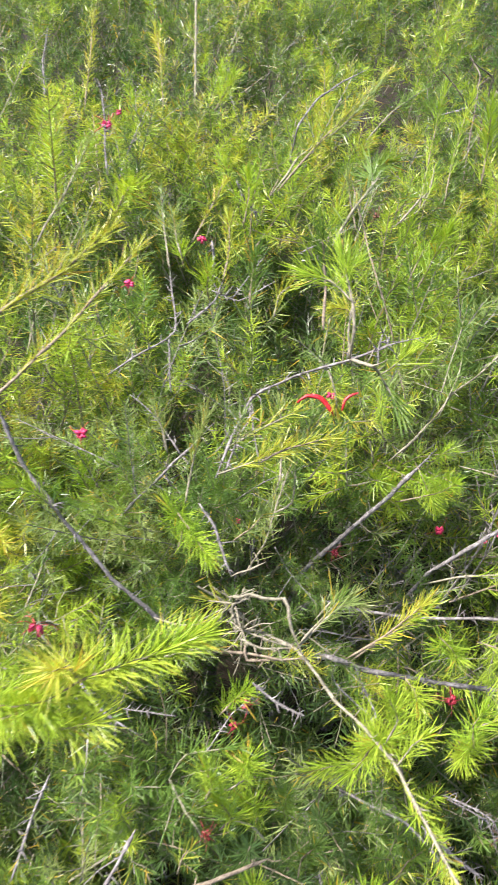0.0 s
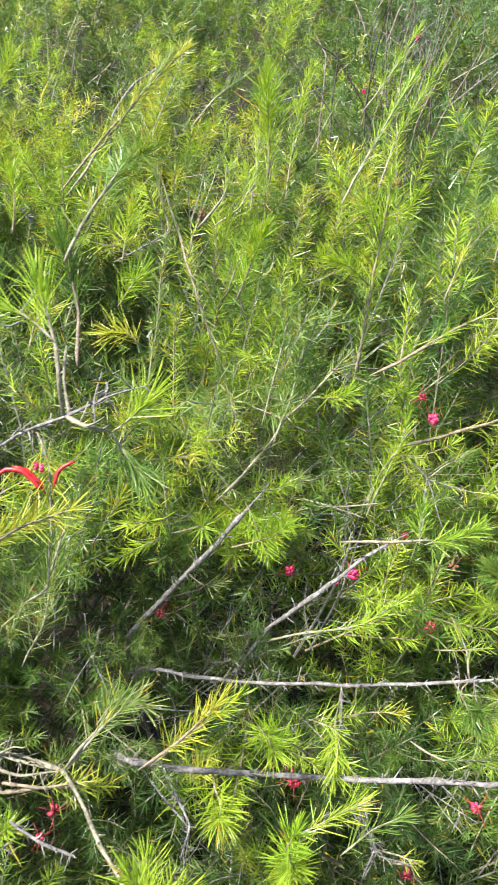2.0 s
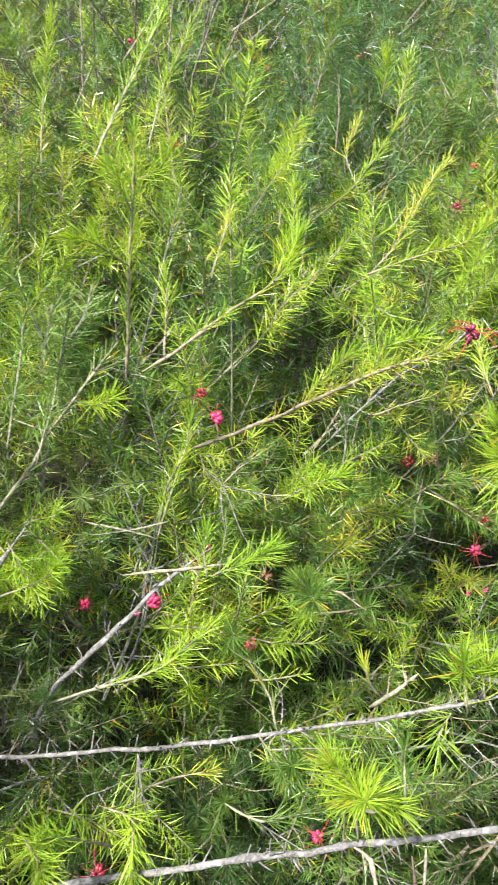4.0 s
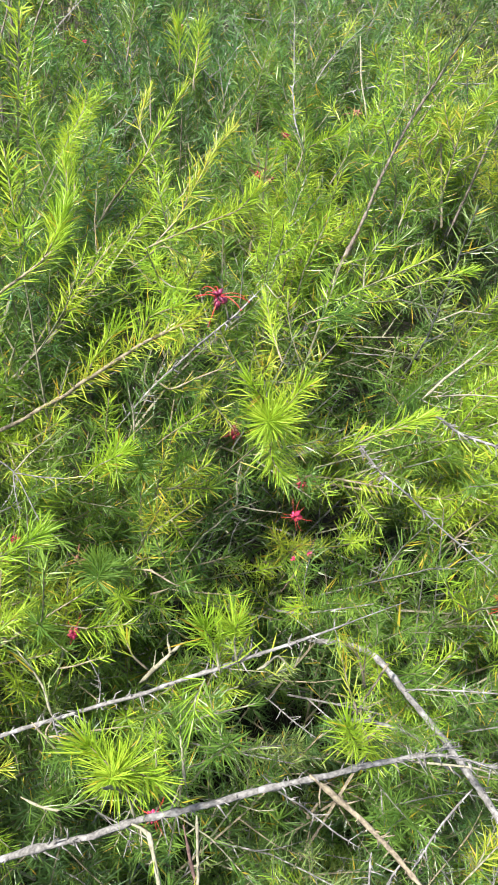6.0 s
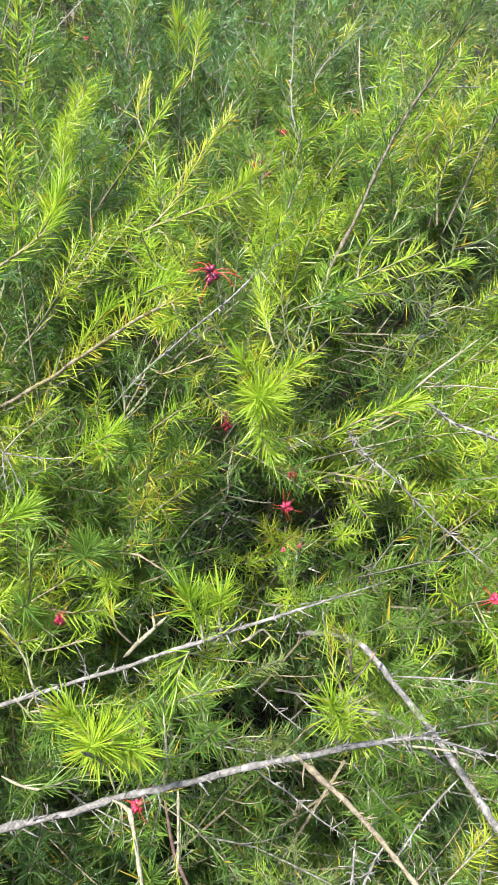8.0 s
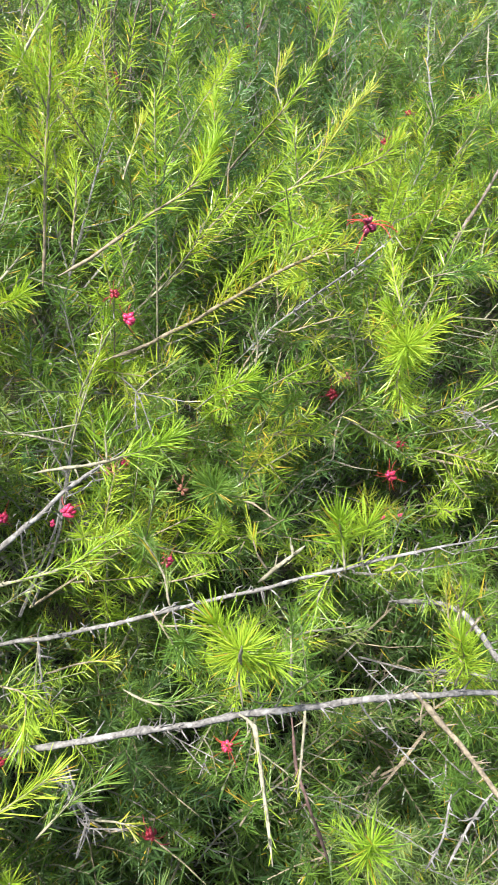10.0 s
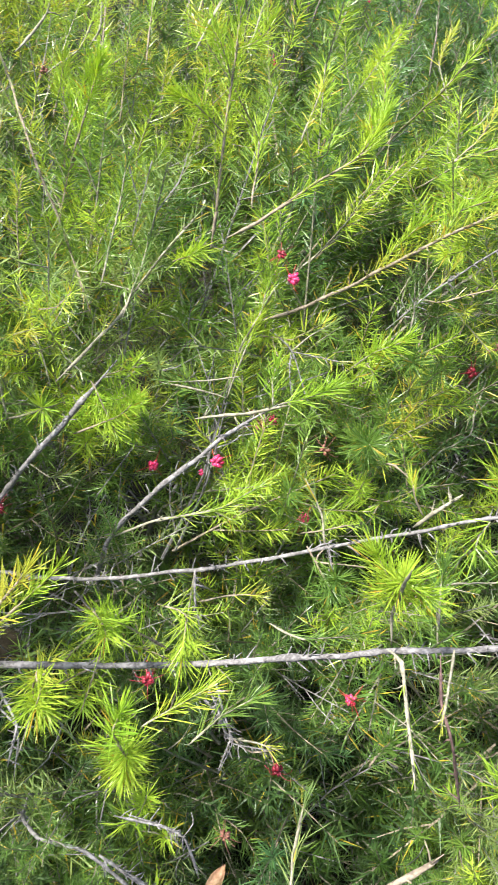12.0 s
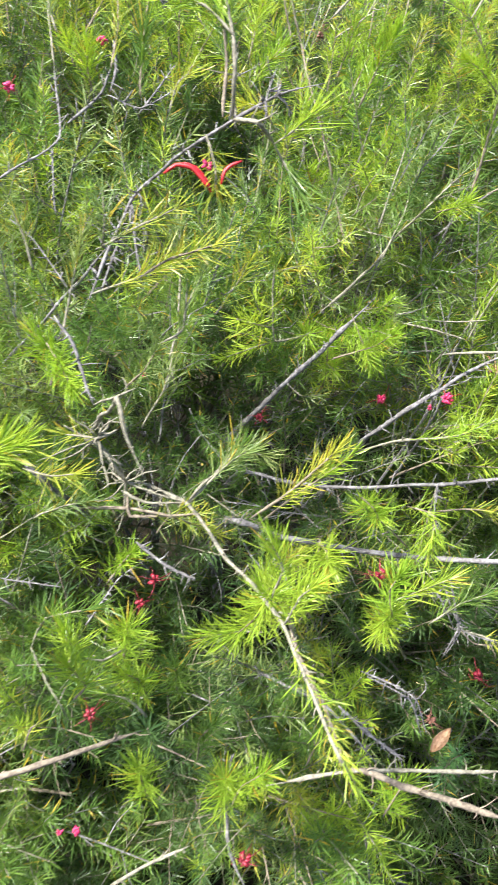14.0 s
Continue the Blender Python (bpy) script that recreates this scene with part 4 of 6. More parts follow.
branch([(0.728, 0.574, 0.981), (0.738, 0.569, 0.980), (0.760, 0.558, 0.962), (0.811, 0.529, 0.940)], 1.7, 1.7, 'lichen', spurs=6)
branch([(0.688, 0.582, 0.967), (0.707, 0.571, 0.982), (0.734, 0.572, 0.982)], 1.1, 0.8, 'tan', leaf=(0, 1, 9, 16, 32, 'fresh'))
branch([(0.773, 0.637, 0.949), (0.813, 0.651, 0.956), (0.873, 0.665, 0.973)], 1.6, 1, 'pale', spurs=3, leaf=(0.6, 1, 4, 20, 40, 'mid'))
branch([(0.781, 0.635, 0.951), (0.817, 0.619, 0.953), (0.856, 0.599, 0.950)], 1, 0.7, 'pale', spurs=2)
branch([(0.882, 0.764, 0.949), (0.921, 0.764, 0.955), (0.956, 0.755, 0.947)], 1.2, 0.8, 'pale', spurs=2)
branch([(0.662, 0.511, 0.764), (0.672, 0.466, 0.749), (0.677, 0.434, 0.746), (0.683, 0.394, 0.734), (0.686, 0.331, 0.725), (0.692, 0.287, 0.708)], 4.4, 4.2, 'grey', spurs=12)
branch([(0.644, 0.446, 0.808), (0.687, 0.425, 0.807), (0.725, 0.404, 0.804)], 1.2, 0.9, 'lichen', spurs=4)
branch([(0.674, 0.377, 0.741), (0.631, 0.365, 0.735), (0.593, 0.348, 0.727)], 1.4, 1.2, 'lichen', spurs=4)
branch([(0.654, 0.483, 0.793), (0.633, 0.470, 0.797), (0.609, 0.455, 0.799)], 1.3, 1, 'tan', leaf=(0.3, 1, 4, 18, 40, 'fresh'))
branch([(0.576, 0.416, 0.850), (0.571, 0.397, 0.858), (0.565, 0.383, 0.854)], 1, 0.5, 'tan', leaf=(0, 1, 13, 24, 50, 'fresh'))
branch([(0.584, 0.428, 0.835), (0.580, 0.437, 0.862), (0.576, 0.449, 0.890)], 1, 0.6, 'tan', leaf=(0.1, 1, 4, 18, 35, 'yellow'))
branch([(0.771, 0.832, 0.968), (0.820, 0.838, 1.054), (0.843, 0.841, 1.105), (0.876, 0.841, 1.159), (0.925, 0.830, 1.240), (0.945, 0.820, 1.274)], 2.1, 1.2, 'dark', leaf=(0.2, 1, 6, 22, 40, 'dark'))
branch([(0.983, 0.888, 0.991), (1.013, 0.894, 1.049), (1.034, 0.893, 1.111), (1.060, 0.883, 1.182)], 1.8, 1.2, 'dark', leaf=(0.1, 1, 7, 22, 40, 'dark'))
branch([(0.768, 0.883, 1.122), (0.767, 0.907, 1.151), (0.845, 1.059, 1.179), (0.866, 1.104, 1.247)], 1.4, 1.1, 'lichen', spurs=6, leaf=(0, 1, 2, 14, 40, 'dull'))
branch([(0.901, 1.111, 1.133), (0.941, 1.123, 1.170), (1.011, 1.127, 1.216)], 1.5, 1, 'lichen', spurs=4, leaf=(0, 1, 4, 18, 38, 'dull'))
branch([(1.038, 1.217, 1.174), (0.991, 1.129, 1.123), (0.954, 1.036, 1.072)], 1.2, 1, 'pale', spurs=3)
branch([(0.981, 1.186, 1.103), (1.053, 1.162, 1.116), (1.243, 1.134, 1.107)], 1.5, 1.2, 'lichen', spurs=6)
branch([(0.919, 1.375, 1.130), (0.932, 1.339, 1.093), (0.957, 1.318, 1.082)], 1.8, 1.4, 'lichen', spurs=3)
branch([(0.935, 1.485, 1.105), (0.966, 1.503, 1.145), (0.990, 1.517, 1.177)], 2.6, 2.2, 'grey', spurs=3)
branch([(0.792, 0.935, 1.107), (0.803, 0.903, 1.125), (0.812, 0.882, 1.137)], 1, 0.5, 'tan', leaf=(0, 1, 9, 22, 40, 'fresh'))
branch([(0.765, 0.897, 1.095), (0.778, 0.907, 1.115), (0.774, 0.928, 1.138)], 1, 0.5, 'tan', leaf=(0, 1, 9, 22, 40, 'mid'))
branch([(0.664, 0.677, 1.036), (0.689, 0.670, 1.042), (0.708, 0.663, 1.044)], 1, 0.5, 'tan', leaf=(0, 1, 11, 22, 48, 'mid'))
branch([(0.865, 0.817, 1.004), (0.869, 0.815, 1.021), (0.888, 0.810, 1.026)], 1.2, 0.8, 'pale', spurs=2, leaf=(0, 1, 3, 18, 40, 'mid'))
branch([(0.851, 0.815, 1.044), (0.860, 0.816, 1.067), (0.864, 0.815, 1.085)], 1.3, 0.9, 'pale', leaf=(0.2, 1, 6, 20, 38, 'fresh'))
branch([(0.124, 0.971, 1.206), (0.131, 0.957, 1.184), (0.147, 0.925, 1.128), (0.167, 0.857, 1.070), (0.187, 0.844, 0.998), (0.202, 0.806, 0.940)], 1.4, 1.5, 'tan', spurs=4, leaf=(0.05, 0.95, 3, 18, 38, 'dull'))
branch([(0.156, 0.758, 0.884), (0.151, 0.780, 0.917), (0.134, 0.815, 0.972)], 1, 0.8, 'pale', leaf=(0.1, 1, 2, 18, 40, 'mid'))
branch([(0.082, 0.565, 1.237), (0.100, 0.582, 1.263), (0.121, 0.596, 1.286)], 1.5, 1.1, 'pale', leaf=(0.1, 0.8, 3, 20, 35, 'dull'))
branch([(0.115, 0.592, 1.279), (0.121, 0.657, 1.279), (0.137, 0.640, 1.289)], 1, 0.5, 'pale', leaf=(0, 1, 13, 22, 45, 'mid'))
branch([(0.020, 0.953, 1.182), (0.060, 0.991, 1.223), (0.109, 0.868, 1.282), (0.150, 0.893, 1.322)], 1.6, 1, 'pale', leaf=(0.2, 1, 6, 22, 32, 'dull'))
branch([(-0.015, 0.809, 1.235), (-0.004, 0.816, 1.210), (0.008, 0.827, 1.189)], 1.7, 1.5, 'grey', spurs=4)
branch([(-0.059, 0.647, 1.131), (-0.030, 0.660, 1.152), (-0.022, 0.670, 1.168)], 1.9, 1.5, 'grey', spurs=3)
branch([(-0.022, 0.670, 1.168), (-0.016, 0.688, 1.195), (-0.017, 0.706, 1.223)], 1.2, 0.6, 'tan', leaf=(0, 1, 6, 22, 35, 'yellow'))
branch([(0.161, 1.149, 1.212), (0.194, 1.169, 1.243), (0.259, 1.214, 1.278)], 1.4, 0.9, 'pale', leaf=(0.3, 1, 5, 20, 35, 'mid'))
branch([(0.331, 0.936, 1.163), (0.369, 0.977, 1.209), (0.434, 1.048, 1.282)], 1.7, 1, 'pale', leaf=(0.2, 1, 6, 24, 30, 'fresh'))
branch([(0.181, 0.927, 1.145), (0.214, 0.938, 1.163), (0.235, 0.958, 1.195)], 1.2, 0.7, 'pale', leaf=(0.4, 1, 4, 20, 40, 'fresh'))
branch([(0.056, 1.008, 1.083), (0.097, 1.018, 1.100), (0.141, 1.029, 1.118)], 1.3, 1, 'lichen', spurs=6)
branch([(0.224, 1.105, 1.004), (0.264, 1.112, 1.025), (0.270, 1.126, 1.045)], 1.6, 1.2, 'pale', spurs=2)
branch([(0.225, 1.005, 1.158), (0.236, 1.002, 1.174), (0.242, 1.008, 1.201)], 1.4, 1, 'pale', spurs=2, leaf=(0.2, 1, 3, 20, 35, 'fresh'))
branch([(0.326, 0.792, 1.009), (0.333, 0.795, 1.050), (0.342, 0.804, 1.114), (0.353, 0.819, 1.171), (0.361, 0.829, 1.221)], 1.8, 1.2, 'tan', spurs=2, leaf=(0.1, 1, 5, 24, 35, 'fresh'))
branch([(0.342, 0.804, 1.114), (0.317, 0.792, 1.141), (0.297, 0.780, 1.153)], 1, 0.5, 'tan', leaf=(0, 1, 11, 24, 40, 'fresh'))
branch([(0.349, 0.811, 1.159), (0.340, 0.808, 1.186), (0.331, 0.807, 1.199)], 1, 0.5, 'tan', leaf=(0, 1, 9, 24, 40, 'fresh'))
branch([(0.355, 0.824, 1.179), (0.375, 0.814, 1.189), (0.384, 0.810, 1.203)], 1, 0.5, 'tan', leaf=(0, 1, 9, 24, 40, 'fresh'))
branch([(0.399, 0.742, 1.120), (0.408, 0.751, 1.136), (0.421, 0.766, 1.159)], 1.1, 0.7, 'pale', leaf=(0.2, 1, 5, 18, 32, 'yellow'))
branch([(0.347, 0.685, 1.085), (0.353, 0.702, 1.108), (0.359, 0.722, 1.138)], 1.1, 0.7, 'tan', leaf=(0.1, 1, 4, 20, 38, 'fresh'))
branch([(0.285, 0.754, 1.014), (0.298, 0.725, 1.030), (0.308, 0.718, 1.040)], 1, 0.5, 'tan', leaf=(0, 1, 12, 24, 45, 'fresh'))
branch([(0.267, 0.760, 0.880), (0.296, 0.733, 0.887), (0.329, 0.703, 0.891)], 1.3, 0.9, 'pale', spurs=3)
branch([(0.329, 0.703, 0.891), (0.347, 0.708, 0.938), (0.365, 0.718, 0.973)], 1.2, 0.8, 'pale', leaf=(0.1, 1, 5, 20, 38, 'fresh'))
branch([(-0.080, 1.101, 1.417), (-0.080, 1.062, 1.356), (-0.082, 1.018, 1.287)], 1.5, 1.7, 'pale', spurs=4, leaf=(0.1, 1, 1.5, 16, 40, 'dull'))
branch([(-0.080, 1.062, 1.356), (-0.090, 1.066, 1.363), (-0.099, 1.070, 1.370)], 0.9, 0.5, 'pale', leaf=(0, 1, 4, 16, 40, 'dull'))
branch([(0.174, 1.293, 1.296), (0.122, 1.254, 1.278), (0.086, 1.216, 1.259), (0.058, 1.184, 1.230)], 1.8, 2.6, 'lichen', spurs=6)
branch([(-0.227, 0.524, 1.139), (-0.206, 0.515, 1.048), (-0.174, 0.504, 0.991), (-0.129, 0.495, 0.917), (-0.086, 0.496, 0.857)], 2.6, 3.4, 'grey', spurs=8)
branch([(-0.174, 0.504, 0.991), (-0.190, 0.498, 1.021), (-0.209, 0.487, 1.042)], 1.2, 0.6, 'pale', leaf=(0.2, 1, 9, 24, 40, 'fresh'))
branch([(-0.146, 0.582, 0.924), (-0.112, 0.602, 0.952), (-0.070, 0.608, 0.994), (-0.033, 0.612, 1.034)], 2.2, 1.9, 'lichen', spurs=6)
branch([(-0.070, 0.608, 0.994), (-0.102, 0.631, 1.033), (-0.126, 0.641, 1.052)], 1.2, 0.9, 'lichen', spurs=3)
branch([(-0.151, 0.651, 1.070), (-0.120, 0.665, 1.087), (-0.078, 0.681, 1.109), (-0.087, 0.736, 1.158)], 1.6, 1.2, 'lichen', spurs=8)
branch([(-0.087, 0.736, 1.158), (-0.097, 0.781, 1.194), (-0.102, 0.812, 1.224)], 1.1, 0.7, 'pale', leaf=(0.2, 1, 4, 20, 38, 'dull'))
branch([(-0.084, 0.676, 1.102), (-0.084, 0.656, 1.071), (-0.081, 0.643, 1.050)], 1.2, 1, 'lichen', spurs=3)
branch([(-0.215, 0.471, 1.129), (-0.168, 0.496, 1.164), (-0.128, 0.532, 1.197), (-0.082, 0.573, 1.238)], 1.8, 1, 'tan', leaf=(0.15, 1, 5, 22, 38, 'yellow'))
branch([(-0.172, 0.396, 1.231), (-0.142, 0.410, 1.249), (-0.107, 0.423, 1.266), (-0.073, 0.441, 1.291)], 1.6, 0.9, 'tan', leaf=(0.1, 1, 7, 22, 32, 'yellow'))
branch([(-0.265, 0.818, 1.157), (-0.231, 0.853, 1.209), (-0.197, 0.894, 1.269)], 1.4, 0.8, 'pale', leaf=(0.2, 1, 5, 20, 35, 'dull'))
branch([(-0.067, 0.782, 1.173), (-0.047, 0.803, 1.203), (-0.028, 0.823, 1.232)], 1.2, 0.7, 'tan', leaf=(0.1, 1, 5, 18, 35, 'yellow'))
branch([(-0.024, 0.797, 1.099), (-0.004, 0.813, 1.121), (0.015, 0.827, 1.141)], 1.5, 1.2, 'lichen', spurs=4)
branch([(-0.164, 0.225, 1.037), (-0.111, 0.224, 1.067), (-0.072, 0.229, 1.090), (-0.038, 0.245, 1.092), (-0.003, 0.269, 1.089)], 1.6, 0.8, 'tan', leaf=(0, 1, 20, 25, 62, 'fresh'))
branch([(-0.072, 0.229, 1.090), (-0.079, 0.227, 1.105), (-0.085, 0.218, 1.110)], 1, 0.5, 'tan', leaf=(0, 1, 16, 25, 60, 'yellow'))
branch([(-0.105, 0.226, 1.069), (-0.085, 0.214, 1.067), (-0.065, 0.217, 1.069)], 1, 0.5, 'tan', leaf=(0, 1, 16, 25, 55, 'fresh'))
branch([(-0.145, 0.226, 1.074), (-0.114, 0.219, 1.079), (-0.088, 0.216, 1.089)], 1, 0.5, 'tan', leaf=(0, 1, 16, 25, 60, 'fresh'))
branch([(-0.223, 0.472, 0.890), (-0.212, 0.488, 0.914), (-0.201, 0.518, 0.941)], 1.1, 0.8, 'pale', leaf=(0.2, 1, 3, 18, 40, 'mid'))
branch([(-0.196, 0.443, 0.898), (-0.174, 0.431, 0.876), (-0.130, 0.392, 0.848), (-0.093, 0.381, 0.827)], 2.4, 2, 'grey', spurs=6)
branch([(-0.067, 0.502, 1.013), (-0.045, 0.460, 1.020), (-0.021, 0.414, 1.020)], 1, 0.5, 'tan', leaf=(0, 1, 11, 26, 42, 'fresh'))
branch([(-0.146, 0.299, 0.891), (-0.153, 0.270, 0.883), (-0.159, 0.225, 0.869)], 1.4, 1.8, 'lichen', spurs=4, leaf=(0, 1, 2, 14, 40, 'dull'))
branch([(-0.081, 0.289, 0.831), (-0.095, 0.273, 0.807), (-0.110, 0.259, 0.787)], 2, 2.2, 'lichen', spurs=3)
branch([(0.128, 0.312, 0.920), (0.136, 0.276, 0.918), (0.148, 0.242, 0.919), (0.161, 0.211, 0.906)], 1.6, 1.2, 'tan', leaf=(0.4, 1, 6, 16, 38, 'yellow'))
branch([(-0.053, 0.313, 0.866), (-0.036, 0.312, 0.899), (0.006, 0.306, 0.923)], 1, 0.6, 'pale', leaf=(0, 1, 6, 22, 45, 'mid'))
branch([(-0.053, 0.313, 0.866), (-0.036, 0.287, 0.860), (-0.016, 0.262, 0.857)], 1, 0.6, 'pale', leaf=(0, 1, 4, 22, 45, 'mid'))
branch([(0.020, 0.484, 1.070), (0.040, 0.482, 1.084), (0.076, 0.482, 1.097)], 1.1, 0.7, 'tan', leaf=(0.1, 1, 5, 24, 50, 'yellow'))
branch([(0.012, 0.525, 1.110), (0.013, 0.511, 1.089), (0.020, 0.491, 1.062)], 1.3, 1, 'lichen', spurs=3)
branch([(0.092, 0.454, 1.182), (0.091, 0.466, 1.202), (0.093, 0.477, 1.218)], 1.1, 0.8, 'pale', spurs=1)
branch([(0.234, 1.057, 1.121), (0.249, 1.092, 1.210), (0.263, 1.106, 1.286)], 1.4, 0.7, 'tan', leaf=(0.25, 1, 7, 25, 34, 'fresh'))
branch([(0.289, 1.156, 1.102), (0.312, 1.218, 1.198), (0.333, 1.237, 1.265)], 1.4, 0.7, 'tan', leaf=(0.25, 1, 7, 25, 34, 'fresh'))
branch([(0.203, 0.834, 1.094), (0.220, 0.835, 1.135), (0.235, 0.831, 1.171)], 1.3, 0.7, 'tan', leaf=(0.1, 1, 13, 25, 42, 'fresh'))
branch([(0.184, 0.899, 1.110), (0.194, 0.903, 1.136), (0.201, 0.907, 1.161)], 1.2, 0.6, 'tan', leaf=(0.1, 1, 10, 24, 38, 'fresh'))
branch([(0.420, 1.143, 1.124), (0.453, 1.181, 1.189), (0.511, 1.204, 1.274)], 1.5, 0.8, 'pale', leaf=(0.2, 1, 5, 25, 32, 'fresh'))
branch([(0.416, 1.263, 1.206), (0.452, 1.282, 1.243), (0.508, 1.317, 1.311)], 1.5, 0.8, 'pale', leaf=(0.2, 1, 6, 25, 30, 'fresh'))
branch([(0.348, 1.348, 1.128), (0.381, 1.375, 1.176), (0.412, 1.397, 1.217)], 1.3, 0.8, 'pale', leaf=(0.2, 1, 4, 22, 36, 'mid'))
branch([(0.528, 0.958, 1.073), (0.537, 0.969, 1.108), (0.534, 0.976, 1.135)], 1.2, 0.6, 'tan', leaf=(0.1, 1, 8, 20, 32, 'fresh'))
branch([(0.284, 1.355, 1.206), (0.326, 1.355, 1.219), (0.375, 1.353, 1.231)], 1.5, 1.2, 'lichen', spurs=4)
branch([(0.709, 1.234, 1.080), (0.732, 1.293, 1.170), (0.705, 1.338, 1.226)], 1.5, 0.8, 'dark', leaf=(0.1, 1, 6, 26, 45, 'dark'))
branch([(0.696, 1.286, 1.150), (0.724, 1.306, 1.221), (0.741, 1.288, 1.237)], 1.3, 0.7, 'dark', leaf=(0.1, 1, 8, 26, 42, 'mid'))
branch([(0.696, 1.398, 1.220), (0.770, 1.406, 1.255), (0.826, 1.411, 1.279)], 1.2, 0.8, 'pale', leaf=(0.1, 1, 5, 22, 40, 'mid'))
branch([(0.704, 1.043, 1.160), (0.720, 1.064, 1.194), (0.731, 1.081, 1.222)], 1.2, 0.7, 'tan', leaf=(0.1, 1, 9, 24, 42, 'fresh'))
branch([(0.630, 0.968, 1.100), (0.621, 0.997, 1.138), (0.642, 1.014, 1.170)], 1.1, 0.6, 'pale', leaf=(0.4, 1, 7, 18, 32, 'yellow'))
branch([(0.556, 2.007, 1.247), (0.552, 1.965, 1.186), (0.524, 1.929, 1.126)], 2.2, 2, 'dark', spurs=4)
branch([(0.489, 1.966, 1.167), (0.551, 1.987, 1.216), (0.585, 2.021, 1.276)], 1.8, 1.5, 'dark', spurs=4)
branch([(0.482, 1.740, 1.213), (0.519, 1.776, 1.269), (0.499, 1.814, 1.328)], 2, 1.6, 'dark', spurs=4)
branch([(0.550, 1.732, 1.201), (0.564, 1.769, 1.259), (0.602, 1.811, 1.325)], 2, 1.6, 'dark', spurs=5)
branch([(0.598, 1.755, 1.239), (0.542, 1.782, 1.279), (0.474, 1.797, 1.300)], 1.4, 1, 'dark', spurs=4)
branch([(0.704, 1.094, 1.166), (0.706, 1.086, 1.191), (0.706, 1.087, 1.226)], 1.2, 0.6, 'tan', leaf=(0.1, 1, 9, 24, 42, 'fresh'))
branch([(0.471, 0.810, 1.086), (0.478, 0.798, 1.110), (0.482, 0.795, 1.125)], 1.2, 0.6, 'tan', leaf=(0, 1, 12, 24, 45, 'fresh'))
branch([(0.811, 0.900, 1.075), (0.837, 0.909, 1.101), (0.853, 0.927, 1.132)], 1.2, 0.6, 'tan', leaf=(0.1, 1, 6, 24, 38, 'mid'))
branch([(0.955, 0.919, 1.098), (0.971, 0.921, 1.109), (0.986, 0.936, 1.136)], 1.2, 0.6, 'tan', leaf=(0.1, 1, 7, 24, 40, 'fresh'))
branch([(0.769, 0.808, 1.022), (0.816, 0.793, 1.031), (0.856, 0.791, 1.051)], 1.2, 0.6, 'tan', leaf=(0.1, 1, 7, 22, 40, 'mid'))
branch([(0.800, 0.725, 1.023), (0.834, 0.716, 1.032), (0.867, 0.705, 1.036)], 1.1, 0.6, 'tan', leaf=(0.1, 1, 8, 20, 40, 'fresh'))
branch([(0.194, 0.851, 1.096), (0.214, 0.857, 1.140), (0.230, 0.846, 1.162)], 1.2, 0.6, 'tan', leaf=(0.1, 1, 11, 25, 42, 'fresh'))
branch([(0.088, 0.825, 1.143), (0.097, 0.837, 1.177), (0.105, 0.839, 1.198)], 1.2, 0.6, 'tan', leaf=(0.1, 1, 9, 25, 40, 'fresh'))
branch([(0.134, 0.940, 1.136), (0.126, 0.957, 1.174), (0.121, 0.970, 1.208)], 1.5, 1, 'tan', leaf=(0.3, 1, 5, 22, 35, 'dull'))
branch([(0.087, 0.899, 0.939), (0.105, 0.954, 1.017), (0.125, 1.022, 1.109)], 1.3, 0.8, 'pale', leaf=(0.05, 1, 5, 20, 36, 'dull'))
branch([(0.114, 0.669, 1.124), (0.104, 0.667, 1.136), (0.090, 0.661, 1.142)], 1.2, 0.6, 'tan', leaf=(0, 1, 12, 25, 45, 'yellow'))
branch([(-0.057, 1.026, 1.274), (-0.040, 1.021, 1.302), (-0.028, 1.023, 1.322)], 1.2, 0.6, 'tan', leaf=(0.1, 1, 11, 25, 42, 'fresh'))
branch([(-0.008, 0.796, 1.188), (-0.001, 0.803, 1.218), (-0.001, 0.807, 1.242)], 1.2, 0.6, 'tan', leaf=(0.1, 1, 11, 25, 40, 'fresh'))
branch([(-0.160, 1.238, 1.244), (-0.165, 1.282, 1.314), (-0.174, 1.311, 1.361)], 1.3, 0.8, 'tan', leaf=(0, 1, 6, 20, 35, 'yellow'))
branch([(-0.260, 1.124, 1.264), (-0.252, 1.170, 1.334), (-0.248, 1.202, 1.384)], 1.3, 0.8, 'tan', leaf=(0, 1, 5, 20, 35, 'yellow'))
branch([(-0.385, 1.346, 1.251), (-0.390, 1.383, 1.310), (-0.381, 1.416, 1.360)], 2, 1.6, 'lichen', spurs=5)
branch([(-0.189, 0.922, 1.219), (-0.196, 0.977, 1.305), (-0.202, 0.988, 1.323)], 1.8, 1.4, 'lichen', spurs=5)
branch([(-0.097, 0.543, 1.268), (-0.086, 0.533, 1.288), (-0.075, 0.518, 1.300)], 1.2, 0.6, 'tan', leaf=(0, 1, 12, 25, 45, 'fresh'))
branch([(0.030, 0.870, 1.207), (0.077, 0.902, 1.252), (0.166, 0.954, 1.325)], 1.6, 0.9, 'tan', leaf=(0.2, 1, 5, 25, 34, 'yellow'))
branch([(0.226, 0.677, 1.257), (0.226, 0.676, 1.293), (0.225, 0.674, 1.327)], 1.2, 0.6, 'tan', leaf=(0, 1, 10, 25, 40, 'fresh'))
